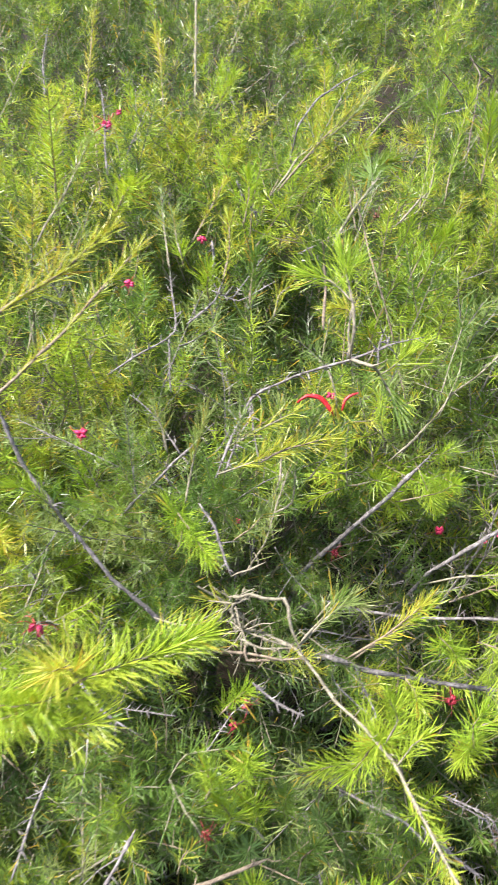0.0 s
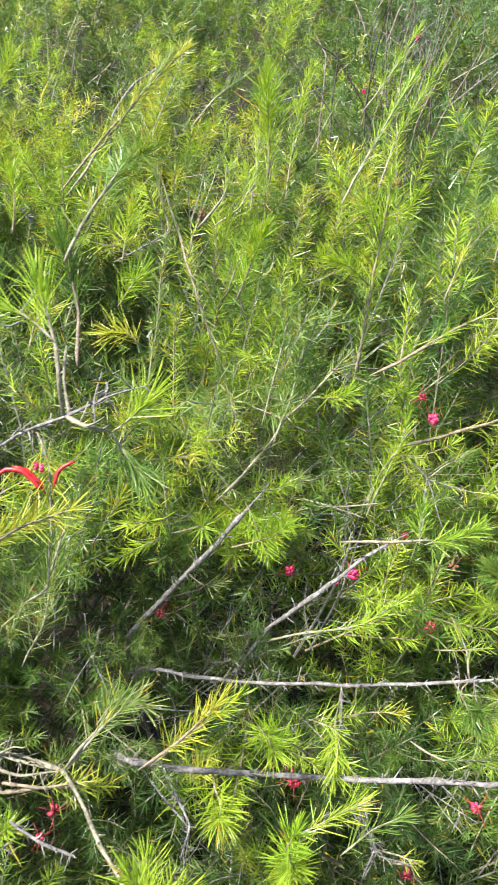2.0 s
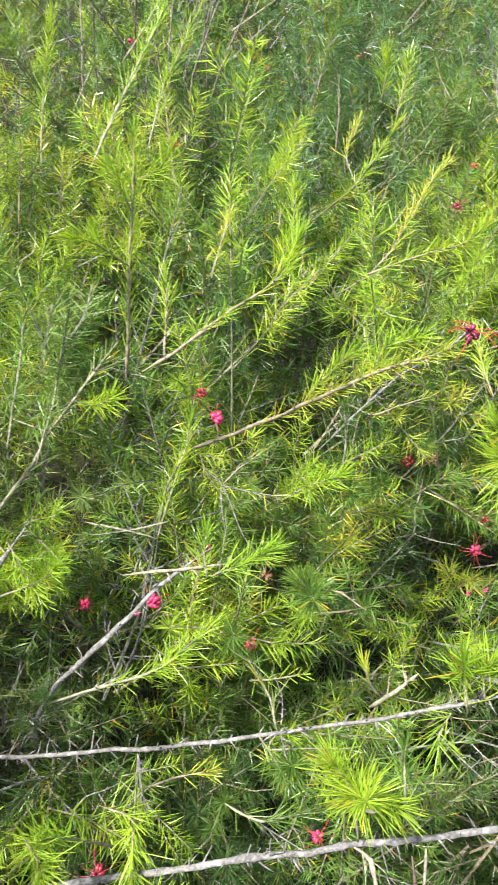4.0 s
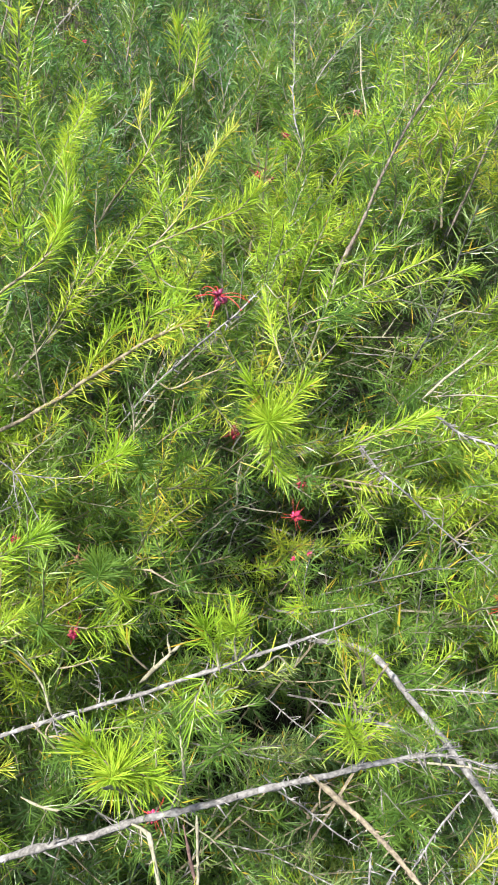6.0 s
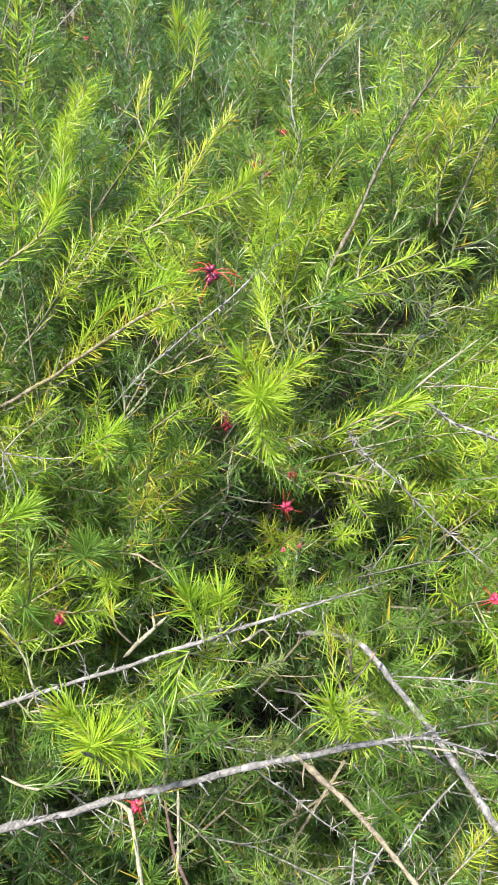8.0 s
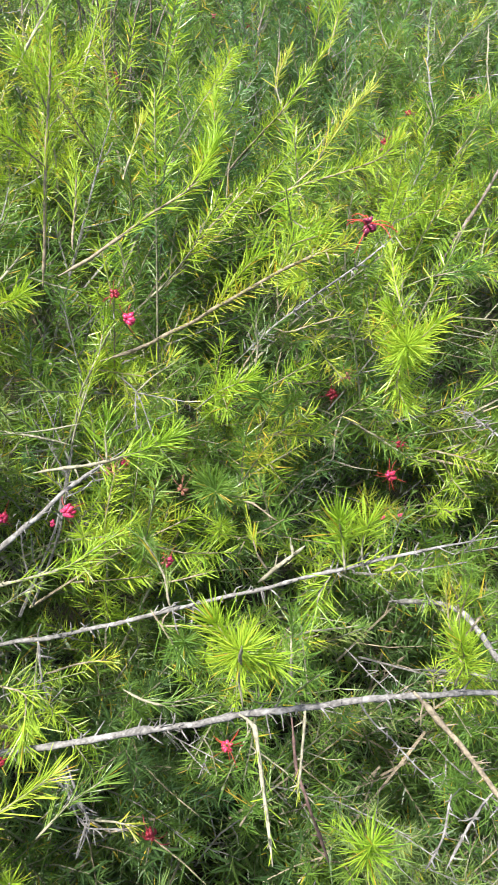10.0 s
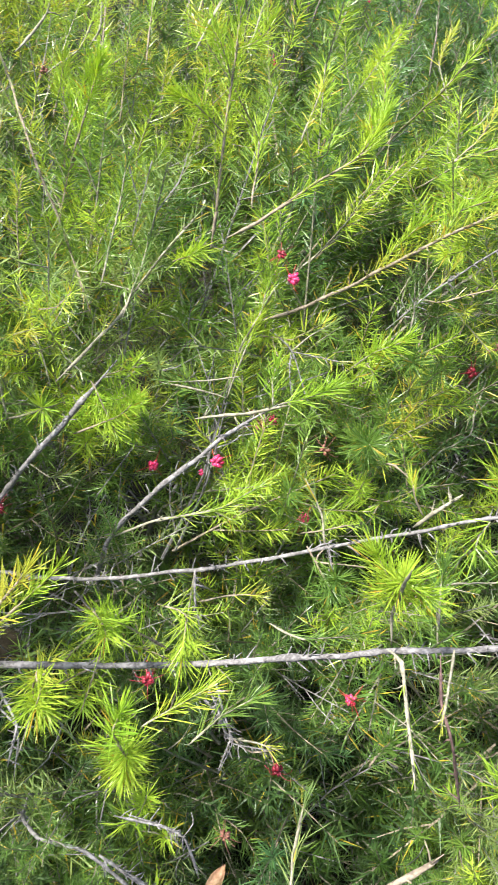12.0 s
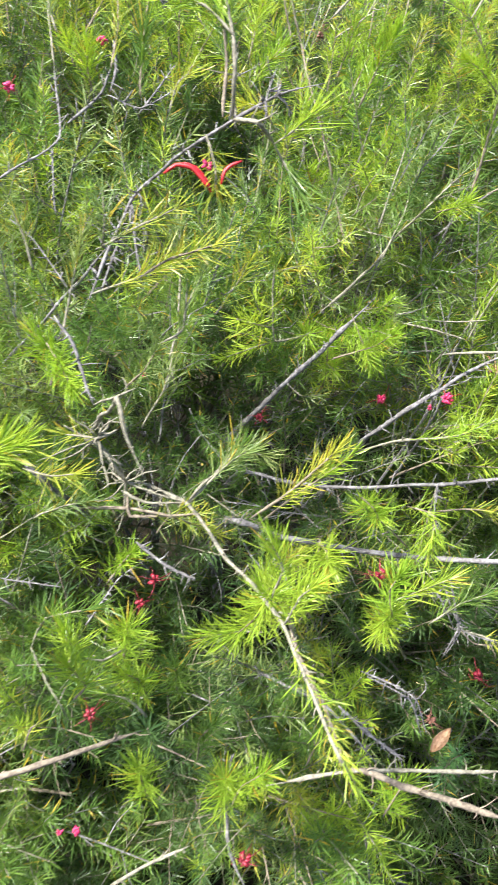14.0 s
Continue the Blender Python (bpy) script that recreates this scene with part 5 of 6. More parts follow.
branch([(0.167, 0.804, 1.183), (0.196, 0.823, 1.210), (0.202, 0.838, 1.232)], 1.4, 1, 'pale', spurs=3, leaf=(0.5, 1, 4, 20, 40, 'fresh'))
branch([(0.219, 0.702, 1.018), (0.232, 0.724, 1.050), (0.251, 0.760, 1.105)], 1.2, 0.7, 'pale', leaf=(0.1, 1, 5, 20, 34, 'mid'))
branch([(-0.036, 0.654, 1.155), (-0.036, 0.644, 1.177), (-0.033, 0.641, 1.190)], 1.2, 0.6, 'tan', leaf=(0, 1, 12, 25, 42, 'fresh'))
branch([(0.093, 0.714, 1.143), (0.109, 0.706, 1.165), (0.120, 0.703, 1.178)], 1.2, 0.6, 'tan', leaf=(0, 1, 11, 25, 42, 'fresh'))
branch([(0.077, 0.607, 1.209), (0.076, 0.606, 1.224), (0.074, 0.604, 1.238)], 1.2, 0.6, 'tan', leaf=(0, 1, 12, 28, 42, 'mid'))
branch([(0.007, 0.635, 1.152), (0.009, 0.644, 1.179), (0.012, 0.650, 1.202)], 1.2, 0.6, 'tan', leaf=(0, 1, 10, 28, 36, 'mid'))
branch([(-0.075, 0.760, 1.151), (-0.076, 0.759, 1.166), (-0.076, 0.754, 1.176)], 1.2, 0.6, 'tan', leaf=(0, 1, 11, 25, 42, 'fresh'))
branch([(-0.057, 0.471, 0.981), (-0.052, 0.476, 1.004), (-0.064, 0.481, 1.026)], 1.1, 0.6, 'tan', leaf=(0, 1, 9, 24, 36, 'fresh'))
branch([(-0.019, 0.287, 0.878), (-0.013, 0.290, 0.898), (-0.017, 0.291, 0.915)], 1.2, 0.6, 'tan', leaf=(0, 1, 12, 25, 45, 'fresh'))
branch([(-0.035, 0.232, 0.874), (-0.032, 0.241, 0.885), (-0.025, 0.243, 0.888)], 1, 0.6, 'tan', leaf=(0, 1, 4, 18, 45, 'yellow'))
branch([(-0.004, 0.252, 0.899), (0.005, 0.253, 0.914), (-0.003, 0.254, 0.932)], 1.2, 0.6, 'tan', leaf=(0, 1, 12, 25, 45, 'fresh'))
branch([(0.111, 0.335, 0.870), (0.114, 0.318, 0.912), (0.116, 0.296, 0.950)], 1.2, 0.6, 'tan', leaf=(0, 1, 15, 25, 66, 'fresh'))
branch([(0.113, 0.323, 0.902), (0.103, 0.304, 0.911), (0.093, 0.292, 0.911)], 1, 0.5, 'tan', leaf=(0.1, 1, 11, 25, 45, 'fresh'))
branch([(0.113, 0.323, 0.902), (0.131, 0.314, 0.925), (0.142, 0.311, 0.937)], 1, 0.5, 'tan', leaf=(0.1, 1, 10, 24, 45, 'fresh'))
branch([(-0.054, 0.513, 1.002), (-0.046, 0.542, 1.038), (-0.032, 0.552, 1.082)], 1.2, 0.7, 'pale', leaf=(0.1, 1, 6, 25, 38, 'dull'))
branch([(0.030, 0.521, 0.977), (0.044, 0.551, 1.013), (0.076, 0.594, 1.065)], 1.2, 0.7, 'pale', leaf=(0.1, 1, 6, 25, 36, 'dull'))
branch([(0.001, 0.517, 0.908), (0.022, 0.531, 0.941), (0.032, 0.544, 0.973)], 1.2, 0.7, 'pale', leaf=(0.1, 1, 6, 25, 38, 'dull'))
branch([(-0.065, 0.510, 1.063), (-0.070, 0.516, 1.087), (-0.076, 0.520, 1.107)], 1.2, 0.7, 'pale', leaf=(0.1, 1, 6, 25, 38, 'dull'))
branch([(0.066, 0.564, 0.996), (0.086, 0.574, 1.023), (0.095, 0.574, 1.039)], 1.1, 0.6, 'pale', leaf=(0.1, 1, 6, 25, 38, 'yellow'))
branch([(-0.075, 0.421, 0.888), (-0.047, 0.413, 0.909), (-0.022, 0.409, 0.919)], 1.1, 0.6, 'pale', leaf=(0.1, 1, 7, 24, 42, 'dull'))
branch([(-0.078, 0.431, 0.933), (-0.053, 0.420, 0.934), (-0.029, 0.415, 0.943)], 1.1, 0.6, 'pale', leaf=(0.1, 1, 7, 24, 42, 'yellow'))
branch([(0.071, 0.448, 0.916), (0.090, 0.453, 0.936), (0.112, 0.443, 0.939)], 1.1, 0.6, 'pale', leaf=(0.1, 1, 7, 25, 45, 'dull'))
branch([(-0.062, 0.668, 1.195), (-0.067, 0.679, 1.210), (-0.072, 0.693, 1.228)], 1.2, 0.6, 'pale', leaf=(0.1, 1, 7, 25, 38, 'dull'))
branch([(0.030, 0.630, 1.145), (0.035, 0.645, 1.163), (0.048, 0.651, 1.170)], 1.1, 0.6, 'pale', leaf=(0.1, 1, 6, 24, 42, 'yellow'))
branch([(-0.043, 0.744, 1.130), (-0.011, 0.737, 1.119), (0.032, 0.753, 1.138)], 1.4, 1, 'lichen', spurs=6)
branch([(0.010, 0.327, 0.847), (-0.005, 0.316, 0.849), (-0.019, 0.312, 0.861)], 1.1, 0.6, 'pale', leaf=(0.1, 1, 8, 25, 45, 'mid'))
branch([(0.027, 0.296, 0.808), (0.016, 0.298, 0.827), (-0.002, 0.295, 0.839)], 1.1, 0.6, 'pale', leaf=(0.1, 1, 8, 25, 45, 'mid'))
branch([(-0.002, 0.354, 0.792), (0.006, 0.345, 0.830), (0.012, 0.335, 0.866)], 1.2, 0.6, 'tan', leaf=(0, 1, 13, 25, 58, 'fresh'))
branch([(0.019, 0.335, 0.768), (0.018, 0.327, 0.806), (0.008, 0.319, 0.829)], 1.2, 0.6, 'tan', leaf=(0, 1, 12, 25, 50, 'fresh'))
branch([(0.046, 0.346, 0.750), (0.043, 0.337, 0.788), (0.043, 0.334, 0.816)], 1.2, 0.6, 'tan', leaf=(0, 1, 13, 25, 58, 'mid'))
branch([(0.019, 0.295, 0.683), (0.017, 0.289, 0.725), (0.016, 0.286, 0.753)], 1.2, 0.6, 'tan', leaf=(0, 1, 13, 25, 55, 'fresh'))
branch([(0.083, 0.279, 0.698), (0.085, 0.274, 0.740), (0.087, 0.266, 0.779)], 1.2, 0.6, 'tan', leaf=(0, 1, 14, 25, 62, 'fresh'))
branch([(0.056, 0.325, 0.691), (0.061, 0.325, 0.724), (0.073, 0.323, 0.754)], 1.2, 0.6, 'tan', leaf=(0, 1, 11, 25, 50, 'mid'))
branch([(0.152, 0.333, 0.672), (0.161, 0.335, 0.707), (0.174, 0.332, 0.737)], 1.2, 0.6, 'tan', leaf=(0, 1, 10, 25, 48, 'mid'))
branch([(0.210, 0.273, 0.710), (0.216, 0.274, 0.744), (0.223, 0.275, 0.763)], 1.2, 0.6, 'tan', leaf=(0, 1, 11, 25, 50, 'fresh'))
branch([(-0.021, 0.406, 0.826), (-0.006, 0.403, 0.854), (0.008, 0.395, 0.878)], 1.2, 0.6, 'tan', leaf=(0, 1, 10, 25, 48, 'fresh'))
branch([(0.015, 0.460, 0.832), (0.029, 0.456, 0.859), (0.046, 0.447, 0.881)], 1.2, 0.6, 'tan', leaf=(0, 1, 9, 25, 48, 'dull'))
branch([(0.435, 0.624, 0.888), (0.433, 0.589, 0.908), (0.426, 0.556, 0.930)], 1.2, 0.6, 'tan', leaf=(0, 1, 14, 23, 66, 'mid'))
branch([(0.498, 0.693, 0.932), (0.494, 0.664, 0.943), (0.488, 0.637, 0.956)], 1.2, 0.6, 'tan', leaf=(0, 1, 13, 22, 60, 'mid'))
branch([(0.205, 0.391, 0.778), (0.210, 0.386, 0.807), (0.215, 0.373, 0.842)], 1.2, 0.6, 'tan', leaf=(0, 1, 14, 25, 62, 'fresh'))
branch([(0.250, 0.490, 0.788), (0.214, 0.483, 0.834), (0.197, 0.470, 0.863)], 1.2, 0.6, 'tan', leaf=(0.3, 1, 12, 25, 58, 'fresh'))
branch([(0.407, 0.412, 0.699), (0.412, 0.408, 0.729), (0.416, 0.401, 0.755)], 1.2, 0.6, 'tan', leaf=(0, 1, 11, 23, 50, 'mid'))
branch([(0.459, 0.320, 0.797), (0.453, 0.311, 0.833), (0.450, 0.305, 0.858)], 1.2, 0.6, 'tan', leaf=(0, 1, 12, 25, 55, 'fresh'))
branch([(0.381, 0.490, 0.828), (0.379, 0.475, 0.858), (0.375, 0.458, 0.886)], 1.2, 0.6, 'tan', leaf=(0, 1, 13, 22, 62, 'mid'))
branch([(0.465, 0.642, 0.831), (0.453, 0.627, 0.858), (0.442, 0.610, 0.882)], 1.2, 0.6, 'tan', leaf=(0, 1, 13, 22, 62, 'mid'))
branch([(0.541, 0.718, 0.877), (0.542, 0.699, 0.903), (0.545, 0.684, 0.920)], 1.2, 0.6, 'tan', leaf=(0, 1, 11, 22, 50, 'mid'))
branch([(0.599, 0.790, 0.998), (0.574, 0.764, 1.004), (0.554, 0.748, 1.009)], 1.2, 0.6, 'tan', leaf=(0, 1, 11, 22, 50, 'fresh'))
branch([(0.158, 0.424, 0.865), (0.162, 0.405, 0.872), (0.161, 0.386, 0.880)], 1.2, 0.6, 'tan', leaf=(0, 1, 12, 25, 55, 'fresh'))
branch([(0.178, 0.691, 0.872), (0.223, 0.664, 0.906), (0.239, 0.654, 0.928)], 1.2, 0.6, 'tan', leaf=(0.3, 1, 10, 23, 50, 'fresh'))
branch([(-0.011, 0.526, 0.945), (0.009, 0.518, 0.970), (0.023, 0.510, 0.995)], 1.2, 0.6, 'tan', leaf=(0, 1, 8, 25, 48, 'dull'))
branch([(0.283, 0.453, 0.786), (0.287, 0.439, 0.769), (0.292, 0.427, 0.749), (0.278, 0.413, 0.723)], 1.3, 1.1, 'lichen', spurs=5)
branch([(0.292, 0.427, 0.749), (0.310, 0.417, 0.753), (0.325, 0.410, 0.752)], 1.1, 0.7, 'pale', spurs=2, leaf=(0.5, 1, 4, 16, 45, 'yellow'))
branch([(0.198, 0.379, 0.750), (0.228, 0.372, 0.740), (0.246, 0.365, 0.730), (0.255, 0.343, 0.712)], 1.3, 0.9, 'lichen', spurs=5)
branch([(0.246, 0.365, 0.730), (0.255, 0.370, 0.736), (0.254, 0.376, 0.743)], 0.8, 0.5, 'lichen')
branch([(0.182, 0.378, 0.697), (0.209, 0.363, 0.677), (0.243, 0.348, 0.657)], 2.2, 2, 'lichen', spurs=8)
branch([(0.280, 0.437, 0.796), (0.283, 0.421, 0.776), (0.290, 0.412, 0.764), (0.321, 0.407, 0.756)], 1.1, 0.8, 'lichen', spurs=4)
branch([(0.116, 0.242, 0.817), (0.150, 0.248, 0.821), (0.181, 0.251, 0.824), (0.286, 0.264, 0.803)], 1.5, 1.6, 'pale', spurs=5)
branch([(0.173, 0.251, 0.825), (0.188, 0.250, 0.822), (0.219, 0.244, 0.814), (0.280, 0.233, 0.797)], 2.3, 2.3, 'tan', spurs=8)
branch([(-0.062, 0.207, 0.876), (-0.011, 0.224, 0.879), (0.035, 0.252, 0.865)], 2.3, 1.3, 'tan', spurs=4)
branch([(-0.005, 0.214, 0.706), (0.029, 0.227, 0.721), (0.060, 0.237, 0.733)], 1.6, 1.3, 'pale', spurs=4)
branch([(0.085, 0.274, 0.697), (0.088, 0.248, 0.697), (0.102, 0.219, 0.707)], 2.4, 2.4, 'grey', spurs=4)
branch([(-0.004, 0.465, 1.100), (0.023, 0.475, 1.111), (0.051, 0.484, 1.122)], 1.3, 0.8, 'pale', leaf=(0, 1, 4, 24, 50, 'yellow'))
branch([(0.000, 0.466, 1.101), (0.006, 0.457, 1.121), (0.007, 0.458, 1.139)], 0.9, 0.5, 'pale', leaf=(0, 1, 6, 24, 50, 'dull'))
branch([(0.037, 0.545, 1.006), (0.039, 0.569, 1.036), (0.037, 0.593, 1.065)], 1.3, 0.9, 'pale', leaf=(0.3, 1, 7, 24, 35, 'dull'))
branch([(0.030, 0.540, 0.935), (0.027, 0.555, 0.955), (0.039, 0.587, 0.994)], 1.2, 0.8, 'pale', leaf=(0, 1, 3, 22, 35, 'dull'))
branch([(-0.032, 0.368, 0.820), (-0.006, 0.393, 0.850), (0.022, 0.405, 0.864)], 1.2, 0.8, 'lichen', spurs=4)
branch([(-0.123, 0.429, 0.805), (-0.098, 0.428, 0.802), (-0.068, 0.426, 0.798)], 1.2, 1, 'lichen', spurs=4)
branch([(0.091, 0.256, 0.755), (0.100, 0.256, 0.786), (0.116, 0.248, 0.823)], 1, 0.5, 'tan', leaf=(0, 1, 10, 24, 45, 'fresh'))
branch([(-0.049, 0.832, 1.160), (-0.046, 0.816, 1.139), (-0.052, 0.799, 1.119)], 2, 2, 'grey', spurs=3)
branch([(0.077, 0.576, 1.155), (0.078, 0.602, 1.188), (0.077, 0.609, 1.213)], 1.9, 1.2, 'tan', leaf=(0.5, 1, 8, 28, 35, 'mid'))
branch([(0.112, 0.467, 0.838), (0.125, 0.446, 0.813), (0.134, 0.429, 0.800), (0.124, 0.416, 0.773)], 1.8, 1.4, 'lichen', spurs=6)
branch([(0.276, 0.455, 0.785), (0.286, 0.438, 0.763), (0.293, 0.426, 0.749), (0.281, 0.413, 0.730)], 1.1, 0.7, 'lichen', spurs=3)
branch([(0.293, 0.426, 0.749), (0.307, 0.418, 0.741), (0.332, 0.415, 0.742)], 1, 0.7, 'tan', spurs=2)
branch([(0.207, 0.392, 0.723), (0.245, 0.378, 0.710), (0.256, 0.357, 0.684)], 1.1, 0.9, 'lichen', spurs=4)
branch([(0.135, 0.402, 0.689), (0.168, 0.391, 0.681), (0.194, 0.374, 0.663), (0.220, 0.354, 0.641)], 2.4, 2.2, 'grey', spurs=6)
branch([(0.311, 0.298, 0.749), (0.317, 0.319, 0.778), (0.327, 0.338, 0.806)], 1.4, 1, 'pale', leaf=(0, 1, 3, 24, 30, 'dull'))
branch([(0.341, 0.267, 0.813), (0.361, 0.272, 0.824), (0.392, 0.277, 0.836)], 2.2, 2, 'tan', spurs=4)
branch([(0.223, 0.419, 0.794), (0.250, 0.424, 0.806), (0.276, 0.429, 0.817)], 1, 0.6, 'pale', leaf=(0, 1, 7, 24, 35, 'fresh'))
branch([(0.256, 0.406, 0.782), (0.283, 0.415, 0.800), (0.309, 0.420, 0.810)], 1, 0.6, 'pale', leaf=(0, 1, 6, 22, 40, 'mid'))
branch([(0.333, 0.489, 0.807), (0.355, 0.465, 0.812), (0.401, 0.461, 0.814)], 1.1, 0.7, 'pale', spurs=2, leaf=(0.1, 1, 5, 22, 40, 'mid'))
branch([(0.210, 0.412, 0.799), (0.211, 0.390, 0.804), (0.209, 0.378, 0.803)], 1, 0.5, 'tan', leaf=(0, 1, 13, 24, 50, 'fresh'))
branch([(0.158, 0.429, 0.863), (0.157, 0.407, 0.867), (0.164, 0.397, 0.855)], 1, 0.5, 'tan', leaf=(0, 1, 12, 24, 50, 'fresh'))
branch([(0.195, 0.469, 0.873), (0.203, 0.447, 0.878), (0.206, 0.435, 0.880)], 1, 0.5, 'tan', leaf=(0, 1, 12, 24, 45, 'fresh'))
branch([(0.100, 0.428, 0.885), (0.135, 0.426, 0.922), (0.168, 0.427, 0.963)], 1.5, 0.8, 'tan', leaf=(0.2, 1, 7, 22, 40, 'yellow'))
branch([(0.243, 0.498, 0.836), (0.264, 0.476, 0.844), (0.257, 0.449, 0.824)], 1, 0.5, 'tan', leaf=(0, 1, 7, 24, 40, 'fresh'))
branch([(0.078, 0.499, 0.831), (0.098, 0.485, 0.779), (0.130, 0.438, 0.787), (0.125, 0.416, 0.753)], 1.3, 1.1, 'lichen', spurs=5)
branch([(0.107, 0.447, 0.861), (0.142, 0.446, 0.899), (0.182, 0.449, 0.939)], 1.2, 0.7, 'tan', leaf=(0.15, 1, 5, 22, 38, 'fresh'))
branch([(0.214, 0.370, 0.837), (0.208, 0.368, 0.871), (0.215, 0.369, 0.890)], 1, 0.5, 'tan', leaf=(0, 1, 12, 24, 50, 'fresh'))
branch([(0.244, 0.451, 0.761), (0.274, 0.454, 0.766), (0.293, 0.433, 0.734)], 1.1, 0.8, 'lichen', spurs=4)
branch([(0.104, 0.330, 0.865), (0.111, 0.344, 0.886), (0.113, 0.354, 0.902)], 1.2, 0.6, 'tan', leaf=(0.1, 1, 8, 24, 40, 'fresh'))

flower((0.253, 0.752, 0.777), 'pink', 1)
flower((0.388, 0.701, 1.014), 'pink', 0.9)
flower((0.380, 0.715, 1.032), 'dark', 0.7)
flower((0.316, 0.695, 0.819), 'pink', 1)
flower((0.410, 0.678, 0.743), 'pink', 1)
flower((0.658, 0.832, 0.815), 'dark', 1.1)
flower((0.666, 0.686, 0.797), 'spider', 1.1)
flower((0.673, 0.689, 0.838), 'dark', 0.8)
flower((0.673, 0.663, 0.756), 'bud', 0.6)
flower((0.656, 0.667, 0.753), 'bud', 0.5)
flower((0.545, 0.590, 1.124), 'plum', 1.1)
flower((0.435, 0.532, 0.615), 'spider', 1.1)
flower((0.343, 0.465, 0.618), 'dark', 1)
flower((0.380, 0.717, 0.851), 'bud', 0.9)
flower((0.077, 0.427, 1.169), 'bud', 0.6)
flower((0.103, 0.655, 0.819), 'dark', 0.8)
flower((0.229, 0.501, 0.737), 'dark', 1)
flower((-0.001, 0.501, 0.722), 'dark', 1)
flower((-0.017, 0.488, 0.701), 'dark', 0.8)
flower((0.301, 0.702, 0.801), 'bud', 0.6)
flower((0.648, 1.865, 1.251), 'pink', 1)
flower((0.882, 2.038, 1.218), 'pink', 0.8)
flower((0.840, 1.678, 1.222), 'spider', 1.1)
flower((0.885, 1.559, 1.155), 'dark', 0.9)
flower((0.701, 1.532, 1.148), 'bud', 0.8)
flower((0.742, 0.945, 1.084), 'dark', 0.7)
flower((0.856, 1.100, 1.081), 'dark', 0.7)
flower((-0.189, 0.957, 1.273), 'spider', 1)
flower((-0.173, 0.966, 1.286), 'bud', 0.7)
flower((-0.138, 0.753, 1.135), 'pink', 0.8)
flower((-0.062, 0.834, 1.161), 'bud', 0.9)
flower((-0.179, 0.616, 1.017), 'pink', 1)
flower((-0.185, 0.418, 0.932), 'spider', 1.2)
flower((-0.031, 0.333, 0.746), 'dark', 0.9)
flower((0.796, 0.493, 0.786), 'spider', 1)
flower((1.015, 0.796, 0.981), 'bud', 0.7)
flower((0.748, 1.849, 1.106), 'dark', 0.8)
flower((0.815, 1.688, 1.116), 'dark', 0.9)
flower((0.498, 1.342, 1.082), 'dark', 0.9)
flower((-0.075, 0.331, 0.536), 'bud', 0.9)
flower((0.098, 0.261, 0.649), 'dark', 1)
flower((-0.013, 0.621, 0.896), 'bud', 0.6)
flower((-0.092, 0.329, 0.534), 'bud', 0.6)
flower((0.796, 1.025, 1.051), 'dry', 1)
flower((1.114, 1.095, 1.068), 'dry', 1.1)
flower((0.976, 1.112, 1.094), 'dry', 1.2)
flower((0.431, 0.693, 0.823), 'dry', 1)
flower((0.232, 0.570, 0.657), 'dry', 1)
flower((0.284, 0.416, 0.615), 'dry', 0.9)
flower((0.363, 0.696, 0.860), 'dry', 1)
flower((0.595, 0.684, 0.937), 'dry', 0.6)
flower((0.171, 1.036, 1.129), 'dry', 0.8)
flower((0.465, 1.495, 1.202), 'bud', 0.8)
red_style([(0.052, 0.424, 1.165), (0.059, 0.427, 1.169), (0.068, 0.426, 1.168), (0.074, 0.423, 1.163), (0.077, 0.420, 1.159)], 1.5)
red_style([(0.063, 0.428, 1.170), (0.070, 0.428, 1.167), (0.076, 0.425, 1.161), (0.079, 0.422, 1.155)], 1.3)
red_style([(0.085, 0.421, 1.160), (0.087, 0.425, 1.166), (0.091, 0.427, 1.169), (0.097, 0.428, 1.171)], 1.25)
fallen_leaf((0.267, 0.341, 0.708))
for centre, count in (((0.003, 0.372, 1.011), 9), ((0.005, 0.418, 0.932), 12)):  # stars of thin dead twigs
    for i in range(count):
        w = np.array([math.cos(i * 6.28 / count), rng.normal(-0.2, 0.3), math.sin(i * 6.28 / count)]) + rng.normal(0, 0.25, 3)
        a, reach = np.array(centre), rng.uniform(0.018, 0.04)
        branch([a, a + w * reach * 0.5 + rng.normal(0, 0.002, 3), a + w * reach], 0.9, 0.4, 'pale', spurs=1)
for i in range(15):  # dead brown twigs that stand tangled at the back
    x, y = 0.49 + rng.normal(0, 0.05), 1.46 + rng.normal(0, 0.05)
    dx, dy = rng.normal(0.02, 0.05), rng.normal(0, 0.03)
    branch([(x, y, 1.04), (x + dx * 0.3 + rng.normal(0, 0.01), y + dy * 0.3, 1.16), (x + dx + rng.normal(0, 0.01), y + dy, 1.26), (x + dx * rng.uniform(0.5, 2.4), y + dy * 2, 1.32 + rng.uniform(-0.03, 0.08))], rng.uniform(1.4, 2.3), 0.8, 'dark', spurs=3)


def share(*parts):
    a = np.array(parts, float)
    return a / a.sum()


# ages of the sprays by depth; darker inside, interior shade put into leaf colour
SURFACE = share(15, 12, 13, 9, 11, 9, 6, 2, 0, 0, 4, 2, 4, 3, 0, 0)
WORN = share(11, 10, 10, 8, 7, 6, 3, 8, 0, 0, 11, 6, 11, 6, 0, 0)
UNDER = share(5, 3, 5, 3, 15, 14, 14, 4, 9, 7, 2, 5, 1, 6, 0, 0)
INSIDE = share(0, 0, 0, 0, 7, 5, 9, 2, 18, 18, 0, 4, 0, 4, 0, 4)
# more grey-green sprays at the back, haze imitated by leaf colour
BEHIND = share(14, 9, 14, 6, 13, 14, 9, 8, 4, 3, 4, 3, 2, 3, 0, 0)
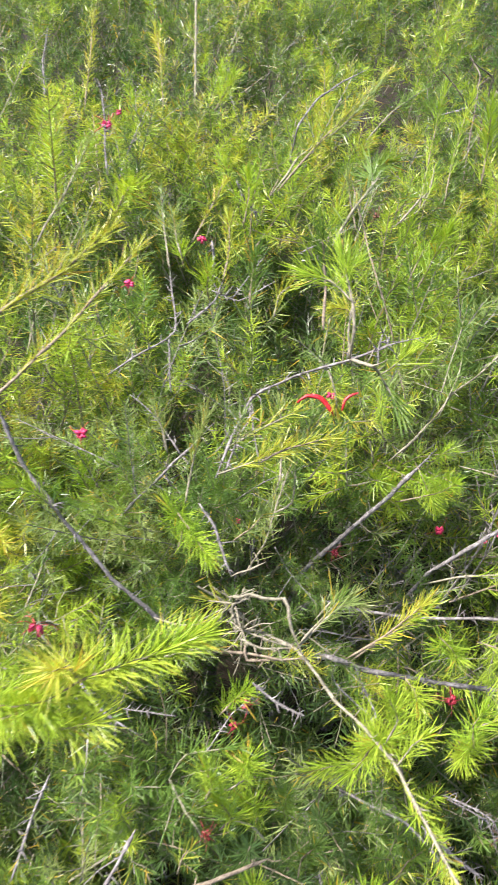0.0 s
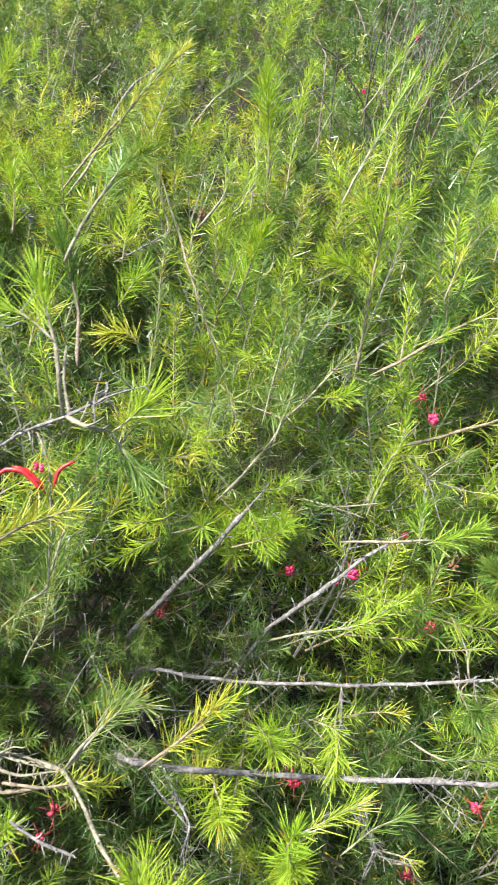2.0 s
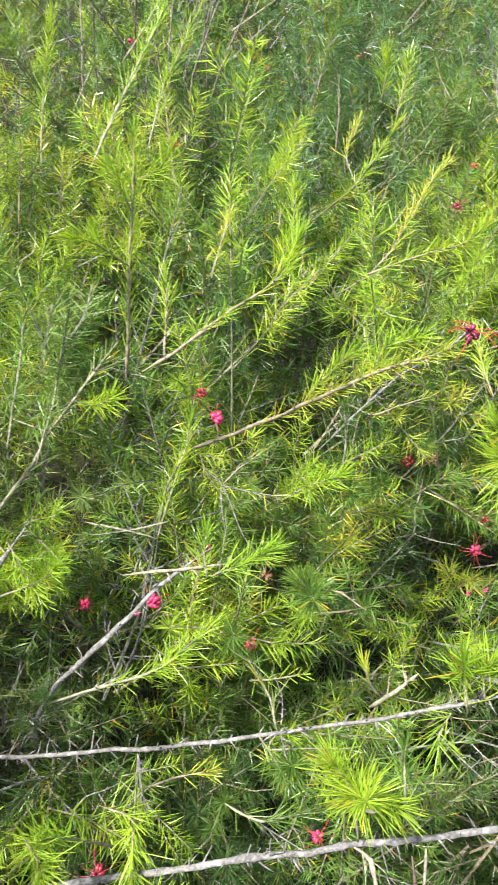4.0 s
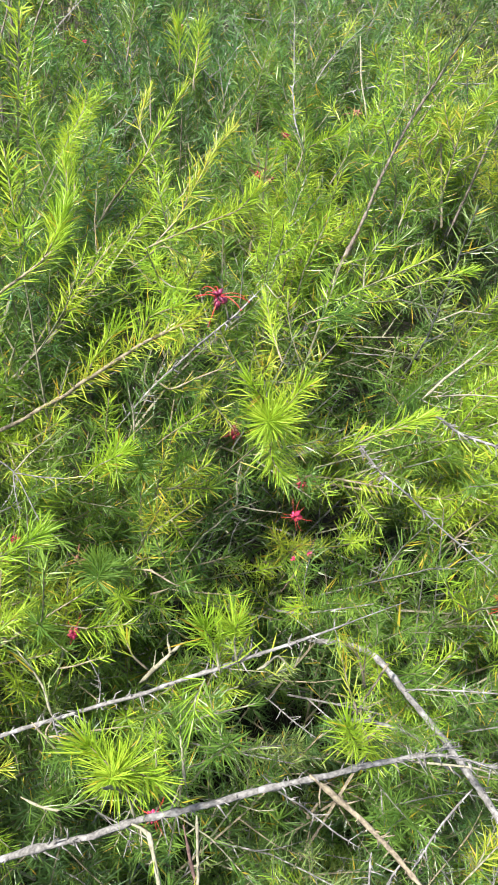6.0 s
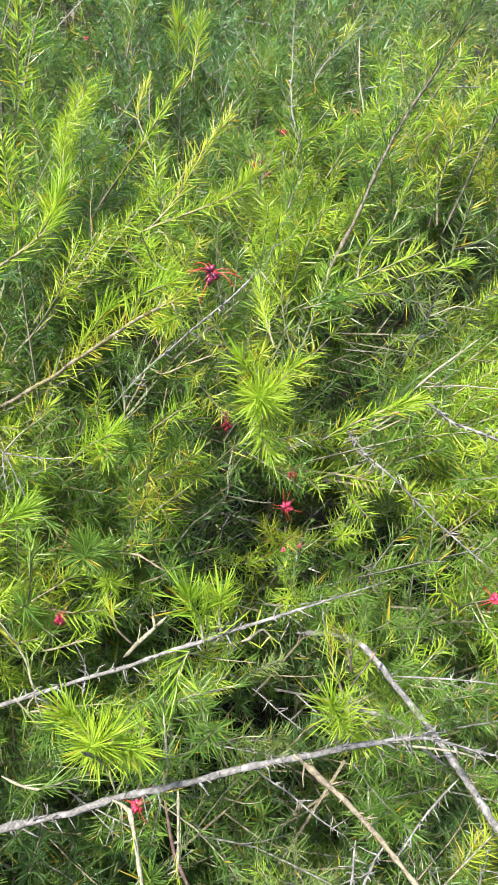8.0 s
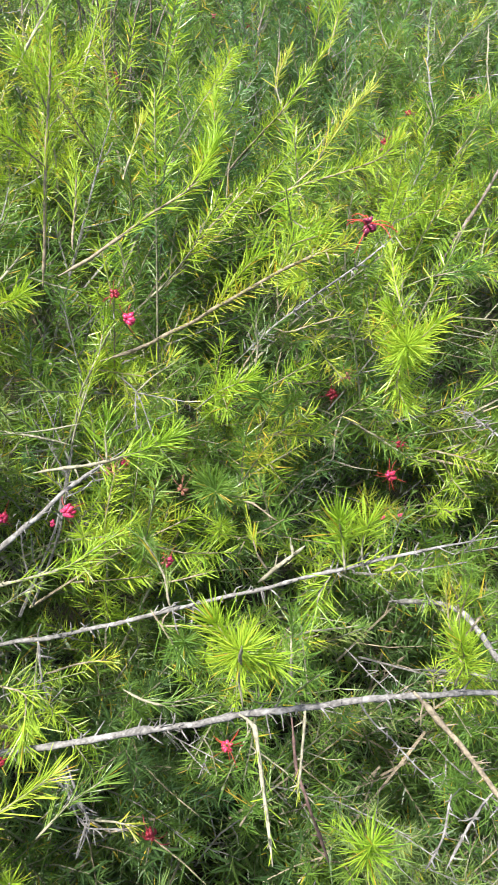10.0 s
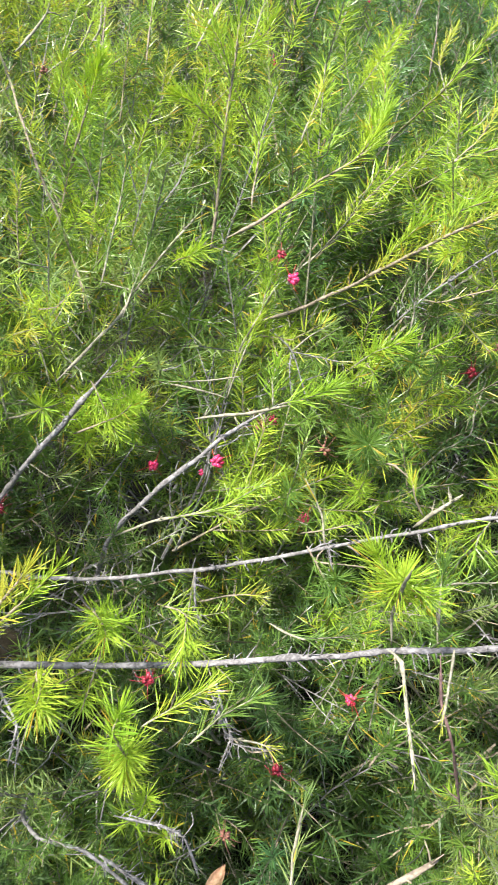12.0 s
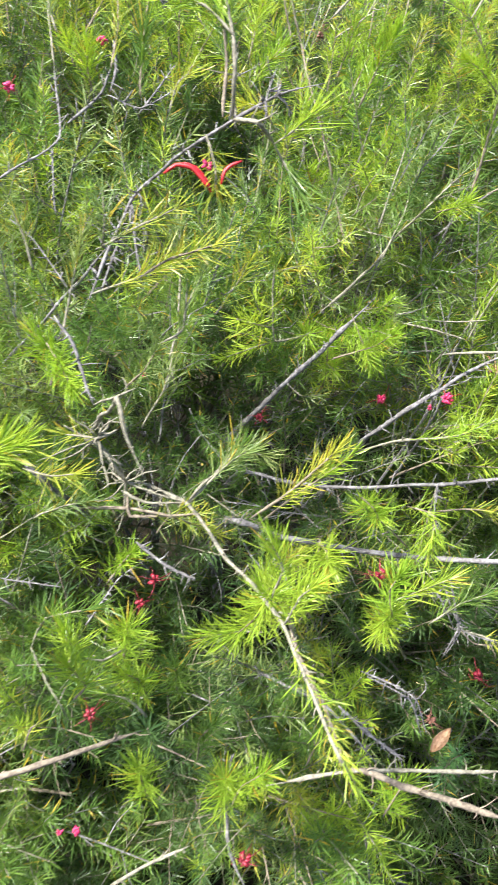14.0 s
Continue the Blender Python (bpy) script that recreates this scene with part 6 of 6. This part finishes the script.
# blue-green bush leaves; deep shade is partly painted in by the dark ones
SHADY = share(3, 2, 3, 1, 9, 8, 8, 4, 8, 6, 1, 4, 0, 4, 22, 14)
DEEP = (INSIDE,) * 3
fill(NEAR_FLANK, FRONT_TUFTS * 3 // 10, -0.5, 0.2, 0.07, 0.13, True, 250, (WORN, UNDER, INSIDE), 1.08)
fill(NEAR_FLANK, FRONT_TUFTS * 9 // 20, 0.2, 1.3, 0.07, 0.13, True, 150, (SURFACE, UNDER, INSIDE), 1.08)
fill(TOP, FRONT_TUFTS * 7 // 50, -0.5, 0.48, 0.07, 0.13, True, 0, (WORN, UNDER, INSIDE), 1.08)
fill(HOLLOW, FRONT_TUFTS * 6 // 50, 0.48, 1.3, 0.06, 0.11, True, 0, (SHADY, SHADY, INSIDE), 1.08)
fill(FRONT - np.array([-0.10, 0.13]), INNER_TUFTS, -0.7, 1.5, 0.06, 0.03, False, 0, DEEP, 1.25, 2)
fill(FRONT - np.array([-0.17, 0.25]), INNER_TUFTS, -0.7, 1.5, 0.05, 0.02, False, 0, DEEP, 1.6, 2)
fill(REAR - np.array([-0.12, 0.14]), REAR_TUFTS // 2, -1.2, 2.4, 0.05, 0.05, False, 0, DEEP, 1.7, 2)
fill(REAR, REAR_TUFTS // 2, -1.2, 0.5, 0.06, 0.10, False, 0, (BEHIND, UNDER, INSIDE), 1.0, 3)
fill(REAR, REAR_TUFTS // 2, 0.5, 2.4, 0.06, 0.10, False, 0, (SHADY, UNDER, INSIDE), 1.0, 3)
# shoots that hide where the limbs come out, and grey-green ones among the bare twigs
for p in ROOTS:
    for k in (12, 10):
        way = OUTWARD + np.array([0.15, 0, 0.2]) + rng.normal(0, 0.45, 3)
        way /= np.linalg.norm(way)
        foot = np.array(p) + rng.normal(0, 0.012, 3) - way * 0.05
        single_spray(k + rng.integers(0, 2), spray_pose(foot, way, rng.uniform(0.4, 0.58)), shrub_at(foot))
for _ in range(44):
    foot = np.array([rng.uniform(-0.16, 0.03), rng.uniform(0.6, 0.72), rng.uniform(0.68, 0.9)])
    way = OUTWARD * 0.7 + np.array([0.0, 0, 0.5]) + rng.normal(0, 0.35, 3)
    way /= np.linalg.norm(way)
    single_spray(int(rng.choice((8, 9, 10, 11, 12, 13, 14, 15, 22))), spray_pose(foot, way, rng.uniform(0.6, 0.9)), shrub_at(foot))
